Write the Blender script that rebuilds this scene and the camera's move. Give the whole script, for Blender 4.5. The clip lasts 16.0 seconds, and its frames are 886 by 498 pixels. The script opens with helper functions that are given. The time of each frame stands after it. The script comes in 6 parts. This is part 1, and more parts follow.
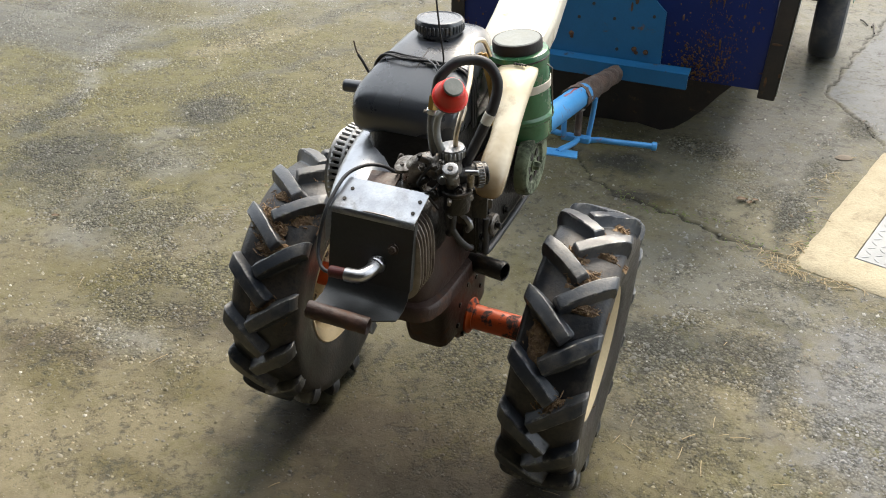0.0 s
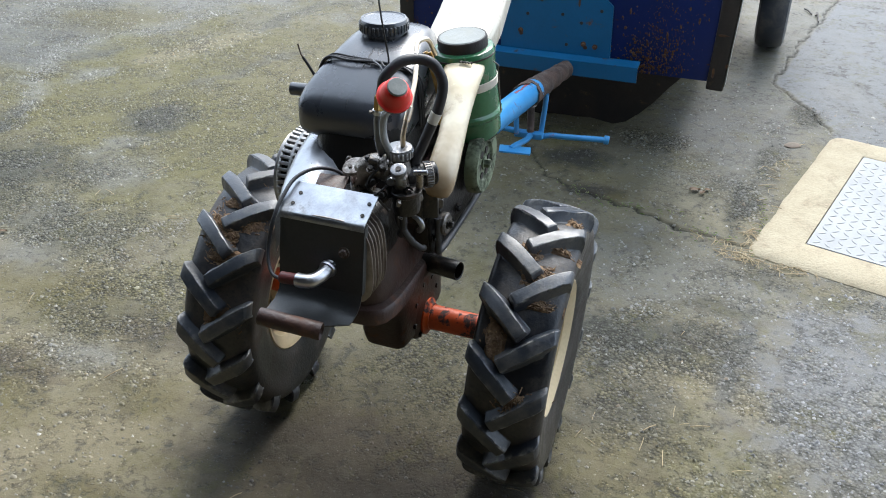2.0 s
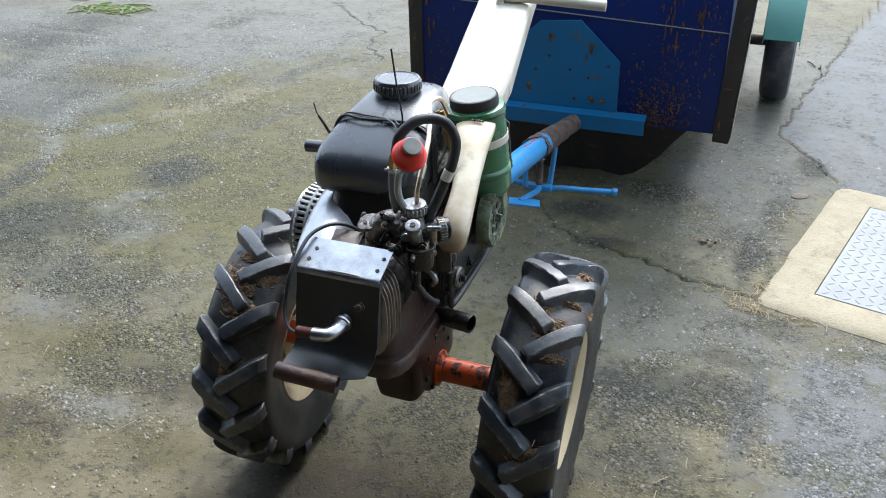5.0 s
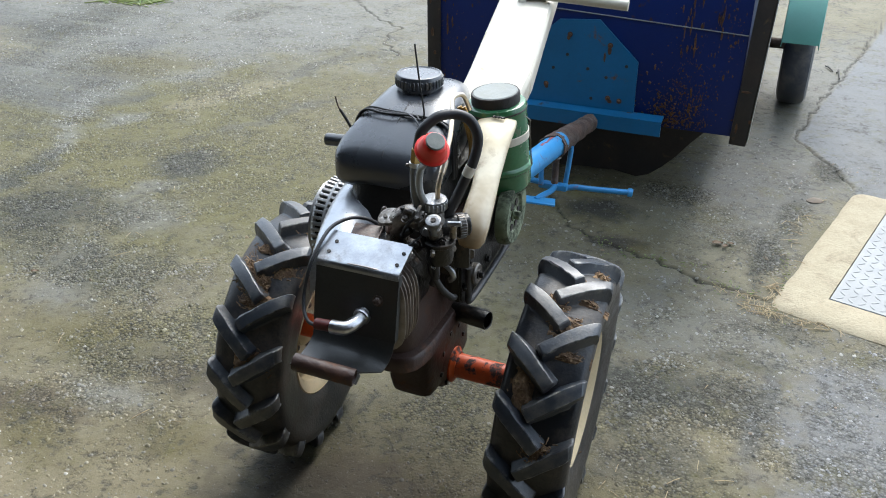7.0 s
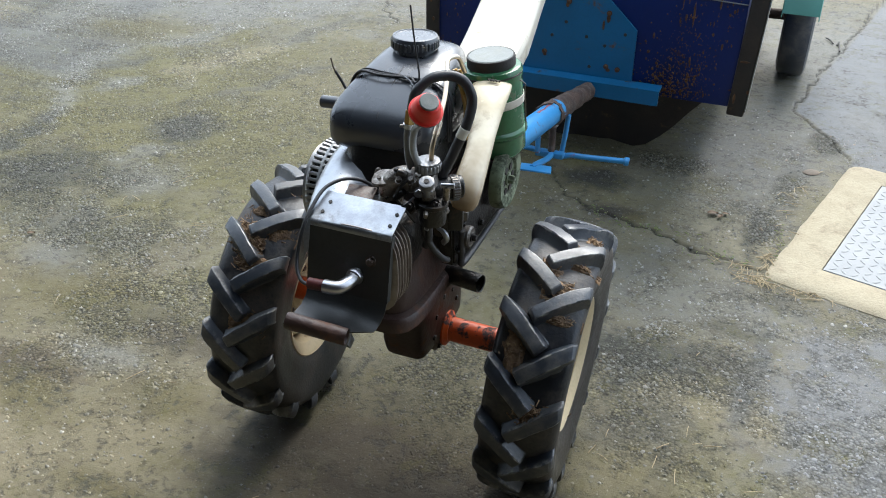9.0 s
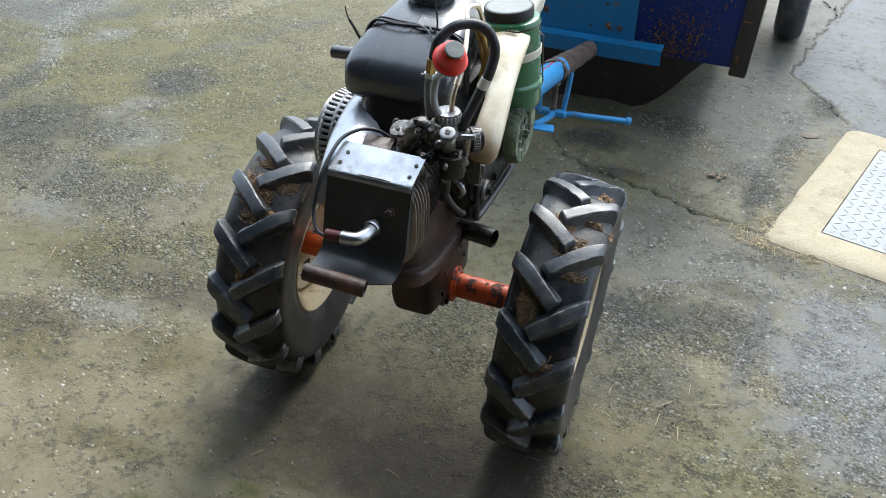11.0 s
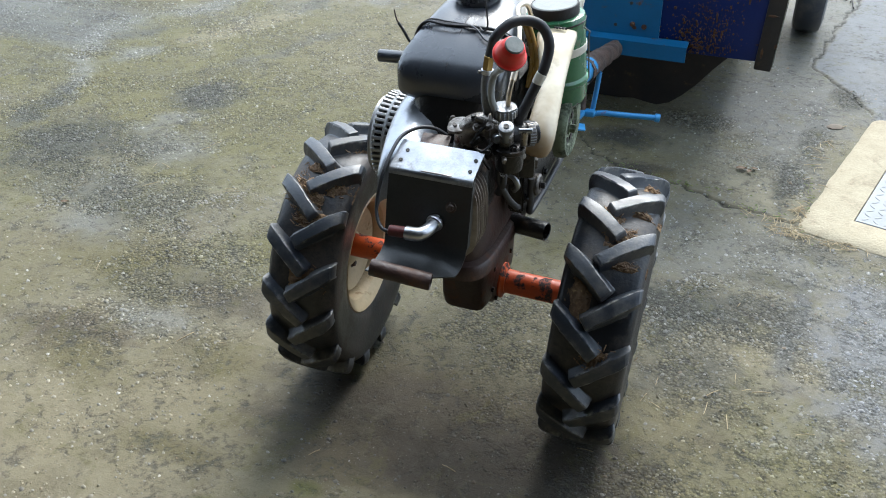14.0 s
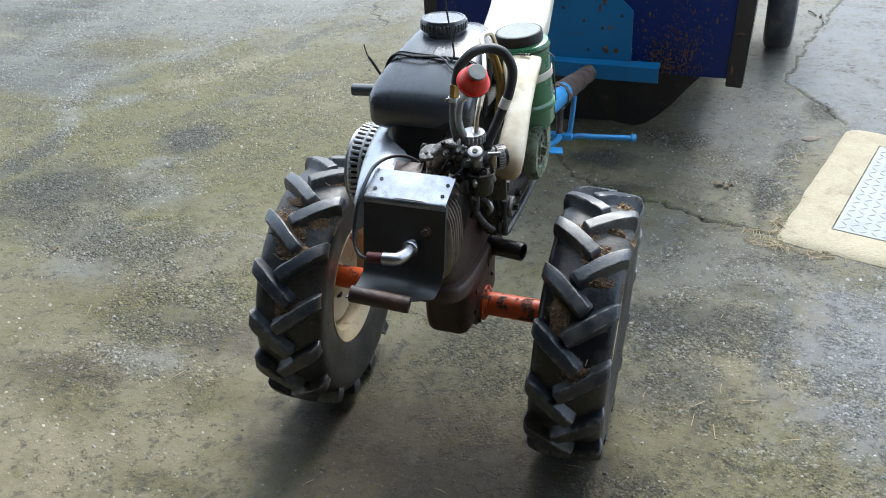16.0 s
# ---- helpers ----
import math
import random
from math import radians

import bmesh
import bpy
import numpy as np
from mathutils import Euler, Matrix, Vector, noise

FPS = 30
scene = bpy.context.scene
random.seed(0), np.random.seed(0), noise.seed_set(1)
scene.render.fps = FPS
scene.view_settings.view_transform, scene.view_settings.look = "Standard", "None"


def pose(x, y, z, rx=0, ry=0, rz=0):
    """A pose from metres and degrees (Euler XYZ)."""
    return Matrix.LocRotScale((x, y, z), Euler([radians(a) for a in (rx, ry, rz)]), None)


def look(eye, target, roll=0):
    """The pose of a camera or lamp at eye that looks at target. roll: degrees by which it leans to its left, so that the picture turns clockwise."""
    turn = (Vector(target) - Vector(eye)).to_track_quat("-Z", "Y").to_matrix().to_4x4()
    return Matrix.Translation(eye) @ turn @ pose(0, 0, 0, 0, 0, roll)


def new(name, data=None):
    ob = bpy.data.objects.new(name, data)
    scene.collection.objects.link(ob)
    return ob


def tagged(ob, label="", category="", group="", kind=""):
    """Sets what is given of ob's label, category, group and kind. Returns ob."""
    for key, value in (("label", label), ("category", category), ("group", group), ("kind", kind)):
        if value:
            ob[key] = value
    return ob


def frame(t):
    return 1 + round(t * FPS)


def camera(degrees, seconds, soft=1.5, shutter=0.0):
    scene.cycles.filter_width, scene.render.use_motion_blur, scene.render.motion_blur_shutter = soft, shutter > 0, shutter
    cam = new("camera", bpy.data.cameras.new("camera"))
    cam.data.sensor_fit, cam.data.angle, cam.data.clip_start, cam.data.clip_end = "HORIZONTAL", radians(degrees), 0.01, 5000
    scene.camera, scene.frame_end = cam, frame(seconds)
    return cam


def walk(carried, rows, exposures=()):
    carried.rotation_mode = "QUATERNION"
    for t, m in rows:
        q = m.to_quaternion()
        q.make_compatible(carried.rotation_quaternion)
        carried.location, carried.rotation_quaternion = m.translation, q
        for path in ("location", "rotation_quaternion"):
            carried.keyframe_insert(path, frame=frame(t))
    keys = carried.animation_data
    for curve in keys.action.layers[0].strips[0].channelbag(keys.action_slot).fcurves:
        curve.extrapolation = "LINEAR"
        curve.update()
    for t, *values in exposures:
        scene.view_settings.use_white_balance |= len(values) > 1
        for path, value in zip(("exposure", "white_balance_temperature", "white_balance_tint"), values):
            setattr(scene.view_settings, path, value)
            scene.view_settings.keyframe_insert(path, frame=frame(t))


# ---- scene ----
cam = camera(52.51, 16.0, soft=1.0)
# seconds, eye, target, roll
PATH = [
    (0, (0.655, -1.5223, 1.5605), (-0.0325, 0.0186, 0.4868), 0.00),
    (0.5, (0.6651, -1.5152, 1.5606), (0.0053, 0.0383, 0.4876), -0.03),
    (1, (0.6744, -1.5112, 1.561), (0.0322, 0.0605, 0.5039), -1.10),
    (1.5, (0.6721, -1.5103, 1.5609), (0.0235, 0.0561, 0.4999), -1.65),
    (2, (0.6686, -1.5081, 1.5561), (0.0577, 0.0647, 0.4822), -0.67),
    (2.5, (0.6663, -1.5116, 1.5566), (0.0401, 0.0586, 0.4878), -1.20),
    (3, (0.6666, -1.5153, 1.5594), (0.0311, 0.0621, 0.5067), -1.04),
    (3.5, (0.6616, -1.5096, 1.5615), (0.0346, 0.067, 0.5025), -1.11),
    (4, (0.6676, -1.5172, 1.5675), (0.0222, 0.08, 0.5514), -1.34),
    (4.2, (0.6715, -1.5219, 1.5791), (0.0211, 0.0942, 0.5965), -1.36),
    (6.3, (0.6454, -1.5374, 1.5779), (-0.0028, 0.0803, 0.5966), -0.21),
    (6.5, (0.6422, -1.5405, 1.5781), (-0.0285, 0.0735, 0.606), -0.32),
    (7, (0.652, -1.539, 1.5769), (-0.0113, 0.0704, 0.592), -0.18),
    (7.5, (0.6564, -1.5462, 1.576), (-0.0362, 0.0522, 0.5933), -1.12),
    (8, (0.6578, -1.5478, 1.5732), (0.0113, 0.0628, 0.5791), -0.81),
    (8.2, (0.6607, -1.5482, 1.571), (0.0145, 0.0535, 0.5626), -0.44),
    (10.3, (0.6679, -1.5539, 1.5632), (0.0061, -0.0183, 0.4659), 1.84),
    (10.5, (0.6617, -1.5547, 1.5579), (-0.0094, -0.0376, 0.4409), 1.94),
    (11, (0.6074, -1.5685, 1.5423), (0.017, -0.0116, 0.4343), 2.09),
    (11.5, (0.5678, -1.6349, 1.5393), (-0.0446, -0.1067, 0.4037), 2.85),
    (12, (0.5196, -1.6545, 1.5257), (-0.1225, -0.151, 0.3737), 1.66),
    (12.5, (0.5104, -1.654, 1.5292), (-0.1681, -0.1545, 0.393), 0.32),
    (13, (0.5363, -1.6406, 1.5399), (-0.1158, -0.1236, 0.4114), -0.42),
    (13.5, (0.5506, -1.6599, 1.5424), (-0.0786, -0.0859, 0.481), 0.77),
    (14, (0.5463, -1.6425, 1.5369), (-0.0717, -0.0829, 0.448), -0.31),
    (14.5, (0.5544, -1.6469, 1.5354), (-0.0342, -0.0815, 0.4386), -0.28),
    (15, (0.5669, -1.6603, 1.5422), (-0.0441, -0.071, 0.493), -1.66),
    (15.5, (0.5796, -1.6684, 1.5478), (-0.0533, -0.086, 0.5012), -2.40),
    (16, (0.5921, -1.6721, 1.5455), (-0.0284, -0.0726, 0.5176), -2.97),
]
# seconds, stops, kelvin, tint: the white balance settles from warm to neutral
BALANCE = [(0.0, 1.82, 7350, 10), (1.5, 1.81, 6520, 9), (3.5, 1.80, 6040, 9), (7.0, 1.72, 6300, 8), (8.2, 1.72, 6300, 8), (11.0, 1.81, 6260, 7), (12.5, 1.88, 6180, 6), (14.5, 1.82, 6120, 7), (16.0, 1.80, 6100, 7)]
walk(cam, [(t, look(eye, target, roll)) for t, eye, target, roll in PATH], BALANCE)

# ---- daylight: bright overcast sky, the camera stands in front of an unseen, added shed ----
world = bpy.data.worlds.new("overcast_sky")
scene.world = world
world.use_nodes = True
wn, wl = world.node_tree.nodes, world.node_tree.links
sky = wn.new("ShaderNodeTexSky")
sky.sky_type = "NISHITA"
sky.sun_disc = False
sky.sun_elevation, sky.sun_rotation = radians(47.5), radians(0.0)
sky.air_density, sky.dust_density = 1.0, 4.0
cloud = wn.new("ShaderNodeMix")
cloud.data_type = "RGBA"
cloud.inputs[0].default_value = 0.72
cloud.inputs[7].default_value = (7.7, 8.8, 10.3, 1)
wl.new(sky.outputs[0], cloud.inputs[6])
wl.new(cloud.outputs[2], wn["Background"].inputs[0])
wn["Background"].inputs[1].default_value = 0.079

sun = new("sun", bpy.data.lights.new("sun", "SUN"))
sun.data.energy, sun.data.angle, sun.data.color = 1.5, radians(30), (1.0, 0.97, 0.92)
sun.matrix_world = look((0.0, 6, 6.6), (0, 0, 0))

# ---- materials ----
def mix_rgb(nt, fac, a, b, mode="MIX"):
    n = nt.nodes.new("ShaderNodeMix")
    n.data_type, n.blend_type = "RGBA", mode
    for sock, v in ((n.inputs[0], fac), (n.inputs[6], a), (n.inputs[7], b)):
        if isinstance(v, (int, float)):
            sock.default_value = v
        elif isinstance(v, tuple):
            sock.default_value = (*v, 1)
        else:
            nt.links.new(v, sock)
    return n.outputs[2]


def noise_tex(nt, vec, scale, detail=4.0, rough=0.55, distort=0.0):
    n = nt.nodes.new("ShaderNodeTexNoise")
    n.inputs["Scale"].default_value, n.inputs["Detail"].default_value = scale, detail
    n.inputs["Roughness"].default_value, n.inputs["Distortion"].default_value = rough, distort
    nt.links.new(vec, n.inputs["Vector"])
    return n.outputs[0]


def ramp(nt, fac, lo, hi):
    n = nt.nodes.new("ShaderNodeMapRange")
    n.inputs[1].default_value, n.inputs[2].default_value = lo, hi
    nt.links.new(fac, n.inputs[0])
    return n.outputs[0]


def calc(nt, op, a, b=0.0):
    n = nt.nodes.new("ShaderNodeMath")
    n.operation = op
    for sock, v in zip(n.inputs, (a, b)):
        if isinstance(v, (int, float)):
            sock.default_value = v
        else:
            nt.links.new(v, sock)
    return n.outputs[0]


def worn_attribute(nt):
    a = nt.nodes.new("ShaderNodeAttribute")
    a.attribute_name = "worn_edge"
    return a.outputs["Fac"]


def surface(name, base, second=None, rough=(0.4, 0.6), metal=0.0, coarse=6.0, fine=90.0, bump=0.15, stain=None, stain_scale=9.0,
            stain_amount=(0.55, 0.7), stain_rough=0.85, coat=0.0, spec=0.5, fine_dark=0.25, edge=None, scorch=None):
    """A worn surface: two tones in blotches, fine grain, patches of a stain with its own roughness, and fine relief."""
    m = bpy.data.materials.new(name)
    m.use_nodes = True
    nt = m.node_tree
    p = nt.nodes["Principled BSDF"]
    shift = nt.nodes.new("ShaderNodeVectorMath")
    shift.operation = "ADD"
    nt.links.new(nt.nodes.new("ShaderNodeTexCoord").outputs["Object"], shift.inputs[0])
    nt.links.new(calc(nt, "MULTIPLY", nt.nodes.new("ShaderNodeObjectInfo").outputs["Random"], 13.0), shift.inputs[1])
    co = shift.outputs[0]
    big, small = noise_tex(nt, co, coarse), noise_tex(nt, co, fine, 3.0)
    second = second or tuple(0.7 * c for c in base)
    col = mix_rgb(nt, ramp(nt, big, 0.35, 0.68), base, second)
    col = mix_rgb(nt, calc(nt, "MULTIPLY", ramp(nt, small, 0.45, 0.75), fine_dark), col, tuple(0.45 * c for c in base))
    r = nt.nodes.new("ShaderNodeMapRange")
    r.inputs[3].default_value, r.inputs[4].default_value = rough
    nt.links.new(noise_tex(nt, co, coarse * 2.3, 5.0), r.inputs[0])
    rr = r.outputs[0]
    met = None
    if stain:
        mask = calc(nt, "MULTIPLY", ramp(nt, noise_tex(nt, co, stain_scale, 7.0, 0.65, 0.3), *stain_amount), ramp(nt, small, 0.2, 0.5))
        col = mix_rgb(nt, mask, col, stain)
        rm = nt.nodes.new("ShaderNodeMix")
        nt.links.new(mask, rm.inputs[0])
        nt.links.new(rr, rm.inputs[2])
        rm.inputs[3].default_value = stain_rough
        rr = rm.outputs[0]
        if metal:
            met = calc(nt, "MULTIPLY", calc(nt, "SUBTRACT", 1.0, mask), metal)
    if scorch:
        z0, z1, tone = scorch
        z = nt.nodes.new("ShaderNodeSeparateXYZ")
        nt.links.new(nt.nodes.new("ShaderNodeTexCoord").outputs["Object"], z.inputs[0])
        burnt = ramp(nt, calc(nt, "ADD", calc(nt, "MULTIPLY", calc(nt, "SUBTRACT", z1, z.outputs[2]), 1.0 / (z1 - z0)), calc(nt, "MULTIPLY", calc(nt, "SUBTRACT", big, 0.5), 1.2)), 0.15, 0.95)
        col = mix_rgb(nt, burnt, col, tone)
    if edge:
        worn = calc(nt, "MULTIPLY", ramp(nt, worn_attribute(nt), 0.25, 0.95), ramp(nt, noise_tex(nt, co, 42, 6, 0.7), 0.47, 0.66))
        col = mix_rgb(nt, worn, col, edge)
    nt.links.new(col, p.inputs["Base Color"])
    nt.links.new(rr, p.inputs["Roughness"])
    p.inputs["Metallic"].default_value = metal
    if met is not None:
        nt.links.new(met, p.inputs["Metallic"])
    p.inputs["Specular IOR Level"].default_value = spec
    p.inputs["Coat Weight"].default_value, p.inputs["Coat Roughness"].default_value = coat, 0.24
    b = nt.nodes.new("ShaderNodeBump")
    b.inputs["Strength"].default_value, b.inputs["Distance"].default_value = bump, 0.004
    nt.links.new(calc(nt, "ADD", small, big), b.inputs["Height"])
    nt.links.new(b.outputs[0], p.inputs["Normal"])
    return m


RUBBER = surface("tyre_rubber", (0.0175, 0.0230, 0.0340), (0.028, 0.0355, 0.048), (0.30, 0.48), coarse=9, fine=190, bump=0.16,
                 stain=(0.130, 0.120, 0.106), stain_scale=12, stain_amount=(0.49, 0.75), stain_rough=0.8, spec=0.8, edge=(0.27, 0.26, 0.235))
# dusty rubber like the lugs', its base darkened to stand in for shade
CARCASS = surface("dusty_shaded_tyre_rubber", (0.0060, 0.0078, 0.0115), (0.011, 0.0140, 0.019), (0.24, 0.42), coarse=8, fine=160, bump=0.20,
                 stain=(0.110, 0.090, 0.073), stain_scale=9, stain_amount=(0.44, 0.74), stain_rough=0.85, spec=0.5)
CREAM = surface("cream_paint", (0.60, 0.50, 0.33), (0.54, 0.43, 0.26), (0.35, 0.55), coarse=5, fine=120, bump=0.06,
                stain=(0.20, 0.10, 0.04), stain_scale=13, stain_amount=(0.6, 0.72))
IVORY = surface("ivory_paint", (0.66, 0.635, 0.56), (0.58, 0.53, 0.43), (0.3, 0.5), coarse=4, fine=120, bump=0.05,
                stain=(0.33, 0.23, 0.12), stain_scale=12, stain_amount=(0.60, 0.76), fine_dark=0.15)
DUCT = surface("yellowed_ivory_paint", (0.80, 0.73, 0.57), (0.66, 0.55, 0.36), (0.16, 0.32), coarse=9, fine=120, bump=0.06,
               stain=(0.30, 0.20, 0.09), stain_scale=13, stain_amount=(0.56, 0.74), stain_rough=0.35, fine_dark=0.10, spec=0.7, scorch=(0.800, 0.960, (0.20, 0.105, 0.035)))
ORANGE = surface("orange_paint", (0.62, 0.095, 0.017), (0.50, 0.066, 0.012), (0.35, 0.55), coarse=12, fine=140, bump=0.12,
                 stain=(0.05, 0.03, 0.03), stain_scale=22, stain_amount=(0.56, 0.60))
RUST = surface("brown_grimy_casting", (0.050, 0.023, 0.016), (0.028, 0.016, 0.013), (0.35, 0.6), coarse=10, fine=120, bump=0.3,
               stain=(0.12, 0.05, 0.025), stain_scale=18, stain_amount=(0.55, 0.7))
GRIME = surface("oily_black_casting", (0.005, 0.0046, 0.0043), (0.010, 0.008, 0.0065), (0.22, 0.45), coarse=14, fine=140, bump=0.4,
                stain=(0.08, 0.05, 0.03), stain_scale=22, stain_amount=(0.58, 0.72))
STEEL = surface("bare_sheet_steel", (0.44, 0.455, 0.48), (0.33, 0.34, 0.36), (0.20, 0.40), metal=1.0, coarse=16, fine=200, bump=0.05,
                stain=(0.17, 0.165, 0.16), stain_scale=14, stain_amount=(0.52, 0.78), stain_rough=0.5, fine_dark=0.15)
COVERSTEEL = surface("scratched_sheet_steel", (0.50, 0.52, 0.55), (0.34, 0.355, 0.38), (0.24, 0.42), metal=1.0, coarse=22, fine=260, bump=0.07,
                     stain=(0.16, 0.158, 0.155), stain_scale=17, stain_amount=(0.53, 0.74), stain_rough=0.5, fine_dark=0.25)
DARKSTEEL = surface("dark_sheet_steel", (0.060, 0.062, 0.061), (0.042, 0.043, 0.042), (0.28, 0.45), metal=0.35, coarse=9, fine=180, bump=0.08,
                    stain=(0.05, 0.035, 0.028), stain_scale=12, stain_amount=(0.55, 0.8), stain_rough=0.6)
CHROME = surface("polished_aluminium", (0.62, 0.63, 0.65), (0.48, 0.48, 0.50), (0.26, 0.40), metal=1.0, coarse=14, fine=220, bump=0.05)
ALU = surface("cast_aluminium", (0.22, 0.20, 0.18), (0.13, 0.12, 0.11), (0.3, 0.5), metal=0.9, coarse=20, fine=200, bump=0.3,
              stain=(0.03, 0.025, 0.02), stain_scale=24, stain_amount=(0.5, 0.68))
FINALU = surface("grey_cooling_fins", (0.32, 0.29, 0.265), (0.16, 0.125, 0.105), (0.35, 0.55), metal=0.7, coarse=14, fine=160, bump=0.2,
                 stain=(0.05, 0.035, 0.03), stain_scale=14, stain_amount=(0.55, 0.75))
PLASTIC = surface("black_plastic", (0.034, 0.039, 0.049), (0.046, 0.052, 0.063), (0.22, 0.34), coarse=6, fine=240, bump=0.05,
                  stain=(0.060, 0.060, 0.060), stain_scale=7, stain_amount=(0.58, 0.95), spec=1.0, coat=0.22)
MANIFOLD = surface("bright_oily_casting", (0.42, 0.39, 0.35), (0.24, 0.21, 0.18), (0.18, 0.38), metal=0.95, coarse=26, fine=180, bump=0.25,
                   stain=(0.045, 0.03, 0.02), stain_scale=30, stain_amount=(0.50, 0.64), stain_rough=0.4)
SCRAPE = surface("scraped_red_primer", (0.30, 0.07, 0.08), (0.20, 0.06, 0.08), (0.5, 0.7), coarse=30, fine=200, bump=0.1)
HOSE = surface("black_rubber_hose", (0.018, 0.019, 0.022), (0.03, 0.03, 0.034), (0.4, 0.55), coarse=12, fine=260, bump=0.12)
RED = surface("red_plastic", (0.80, 0.040, 0.028), (0.70, 0.030, 0.022), (0.3, 0.42), coarse=18, fine=200, bump=0.04, fine_dark=0.1)
LIDGREY = surface("grey_green_rubber_lid", (0.215, 0.23, 0.215), (0.155, 0.17, 0.16), (0.3, 0.5), coarse=12, fine=200, bump=0.12,
                  stain=(0.26, 0.27, 0.25), stain_scale=26, stain_amount=(0.54, 0.66))
GREEN = surface("green_enamel", (0.046, 0.175, 0.078), (0.036, 0.135, 0.060), (0.14, 0.28), coarse=9, fine=140, bump=0.10,
                stain=(0.10, 0.075, 0.03), stain_scale=15, stain_amount=(0.58, 0.70), fine_dark=0.25, spec=0.7)
PALEGREEN = surface("pale_green_paint", (0.21, 0.25, 0.165), (0.13, 0.17, 0.10), (0.4, 0.6), coarse=12, fine=140, bump=0.1,
                    stain=(0.035, 0.045, 0.025), stain_scale=22, stain_amount=(0.46, 0.60))
MUDGUARD = surface("teal_paint", (0.10, 0.29, 0.24), (0.085, 0.24, 0.20), (0.35, 0.55), coarse=5, fine=120, bump=0.05,
                   stain=(0.05, 0.08, 0.06), stain_scale=10, stain_amount=(0.62, 0.8), fine_dark=0.1)
FANALU = surface("light_grey_casting", (0.40, 0.405, 0.41), (0.30, 0.305, 0.31), (0.35, 0.5), metal=0.5, coarse=14, fine=160, bump=0.12,
                 stain=(0.12, 0.10, 0.085), stain_scale=12, stain_amount=(0.58, 0.8))
BRASS = surface("brass", (0.48, 0.33, 0.13), (0.33, 0.20, 0.07), (0.3, 0.45), metal=1.0, coarse=20, fine=200, bump=0.1)
COPPERPIPE = surface("tinned_pipe", (0.72, 0.64, 0.53), (0.60, 0.48, 0.34), (0.25, 0.4), metal=1.0, coarse=20, fine=200, bump=0.05)
YELLOWTUBE = surface("yellowed_fuel_tube", (0.42, 0.26, 0.07), (0.34, 0.19, 0.04), (0.2, 0.35), coarse=20, fine=200, bump=0.03)
CLEARTUBE = surface("cloudy_fuel_tube", (0.19, 0.20, 0.215), (0.12, 0.128, 0.14), (0.12, 0.25), coarse=20, fine=200, bump=0.03)
PALETUBE = surface("milky_fuel_tube", (0.40, 0.42, 0.43), (0.30, 0.32, 0.33), (0.12, 0.25), coarse=20, fine=200, bump=0.03)
KNURL = surface("dull_grey_casting", (0.27, 0.28, 0.295), (0.17, 0.175, 0.185), (0.3, 0.48), metal=0.8, coarse=24, fine=220, bump=0.15,
                stain=(0.04, 0.035, 0.03), stain_scale=30, stain_amount=(0.52, 0.7))
BLUE = surface("bright_blue_paint", (0.003, 0.100, 0.235), (0.003, 0.084, 0.195), (0.35, 0.55), coarse=6, fine=130, bump=0.08,
               stain=(0.10, 0.055, 0.035), stain_scale=13, stain_amount=(0.60, 0.68), fine_dark=0.15)
SKYBLUE = surface("light_blue_paint", (0.040, 0.25, 0.54), (0.034, 0.21, 0.46), (0.3, 0.5), coarse=8, fine=130, bump=0.08,
                  stain=(0.20, 0.08, 0.06), stain_scale=14, stain_amount=(0.62, 0.7), fine_dark=0.12)
NAVY = surface("dark_blue_paint", (0.005, 0.012, 0.075), (0.004, 0.009, 0.055), (0.3, 0.5), coarse=3, fine=120, bump=0.06,
               stain=(0.09, 0.06, 0.035), stain_scale=15, stain_amount=(0.63, 0.68), fine_dark=0.15)
NAVYRUST = surface("dark_blue_paint_with_rust", (0.002, 0.015, 0.108), (0.0015, 0.011, 0.080), (0.35, 0.55), coarse=3, fine=120, bump=0.08,
                   stain=(0.060, 0.031, 0.016), stain_scale=17, stain_amount=(0.63, 0.68), fine_dark=0.15, spec=0.3)
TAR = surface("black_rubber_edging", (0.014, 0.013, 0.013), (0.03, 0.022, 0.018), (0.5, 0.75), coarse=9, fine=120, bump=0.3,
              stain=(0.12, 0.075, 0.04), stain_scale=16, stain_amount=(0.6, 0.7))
SCALE = surface("flaking_rust", (0.082, 0.036, 0.014), (0.046, 0.023, 0.012), (0.7, 0.9), coarse=30, fine=200, bump=0.5,
                stain=(0.155, 0.080, 0.028), stain_scale=40, stain_amount=(0.5, 0.7))
GREYRUST = surface("grey_rusty_tube", (0.095, 0.058, 0.042), (0.042, 0.030, 0.024), (0.6, 0.85), coarse=16, fine=110, bump=1.0,
                   stain=(0.15, 0.125, 0.11), stain_scale=20, stain_amount=(0.5, 0.7))
CONCRETE = surface("pale_yellow_concrete", (0.375, 0.325, 0.225), (0.315, 0.268, 0.180), (0.75, 0.92), coarse=8, fine=120, bump=0.7,
                   stain=(0.175, 0.135, 0.085), stain_scale=9, stain_amount=(0.54, 0.76), fine_dark=0.35)
CHECKER = surface("galvanised_chequer_plate", (0.225, 0.237, 0.245), (0.190, 0.201, 0.210), (0.50, 0.68), metal=0.1, coarse=9, fine=140, bump=0.08,
                  stain=(0.18, 0.19, 0.20), stain_scale=8, stain_amount=(0.6, 0.85), fine_dark=0.12)
MUD = surface("dry_mud_and_straw", (0.21, 0.130, 0.074), (0.115, 0.076, 0.047), (0.85, 0.95), coarse=60, fine=260, bump=0.6,
              stain=(0.33, 0.215, 0.11), stain_scale=80, stain_amount=(0.50, 0.64))
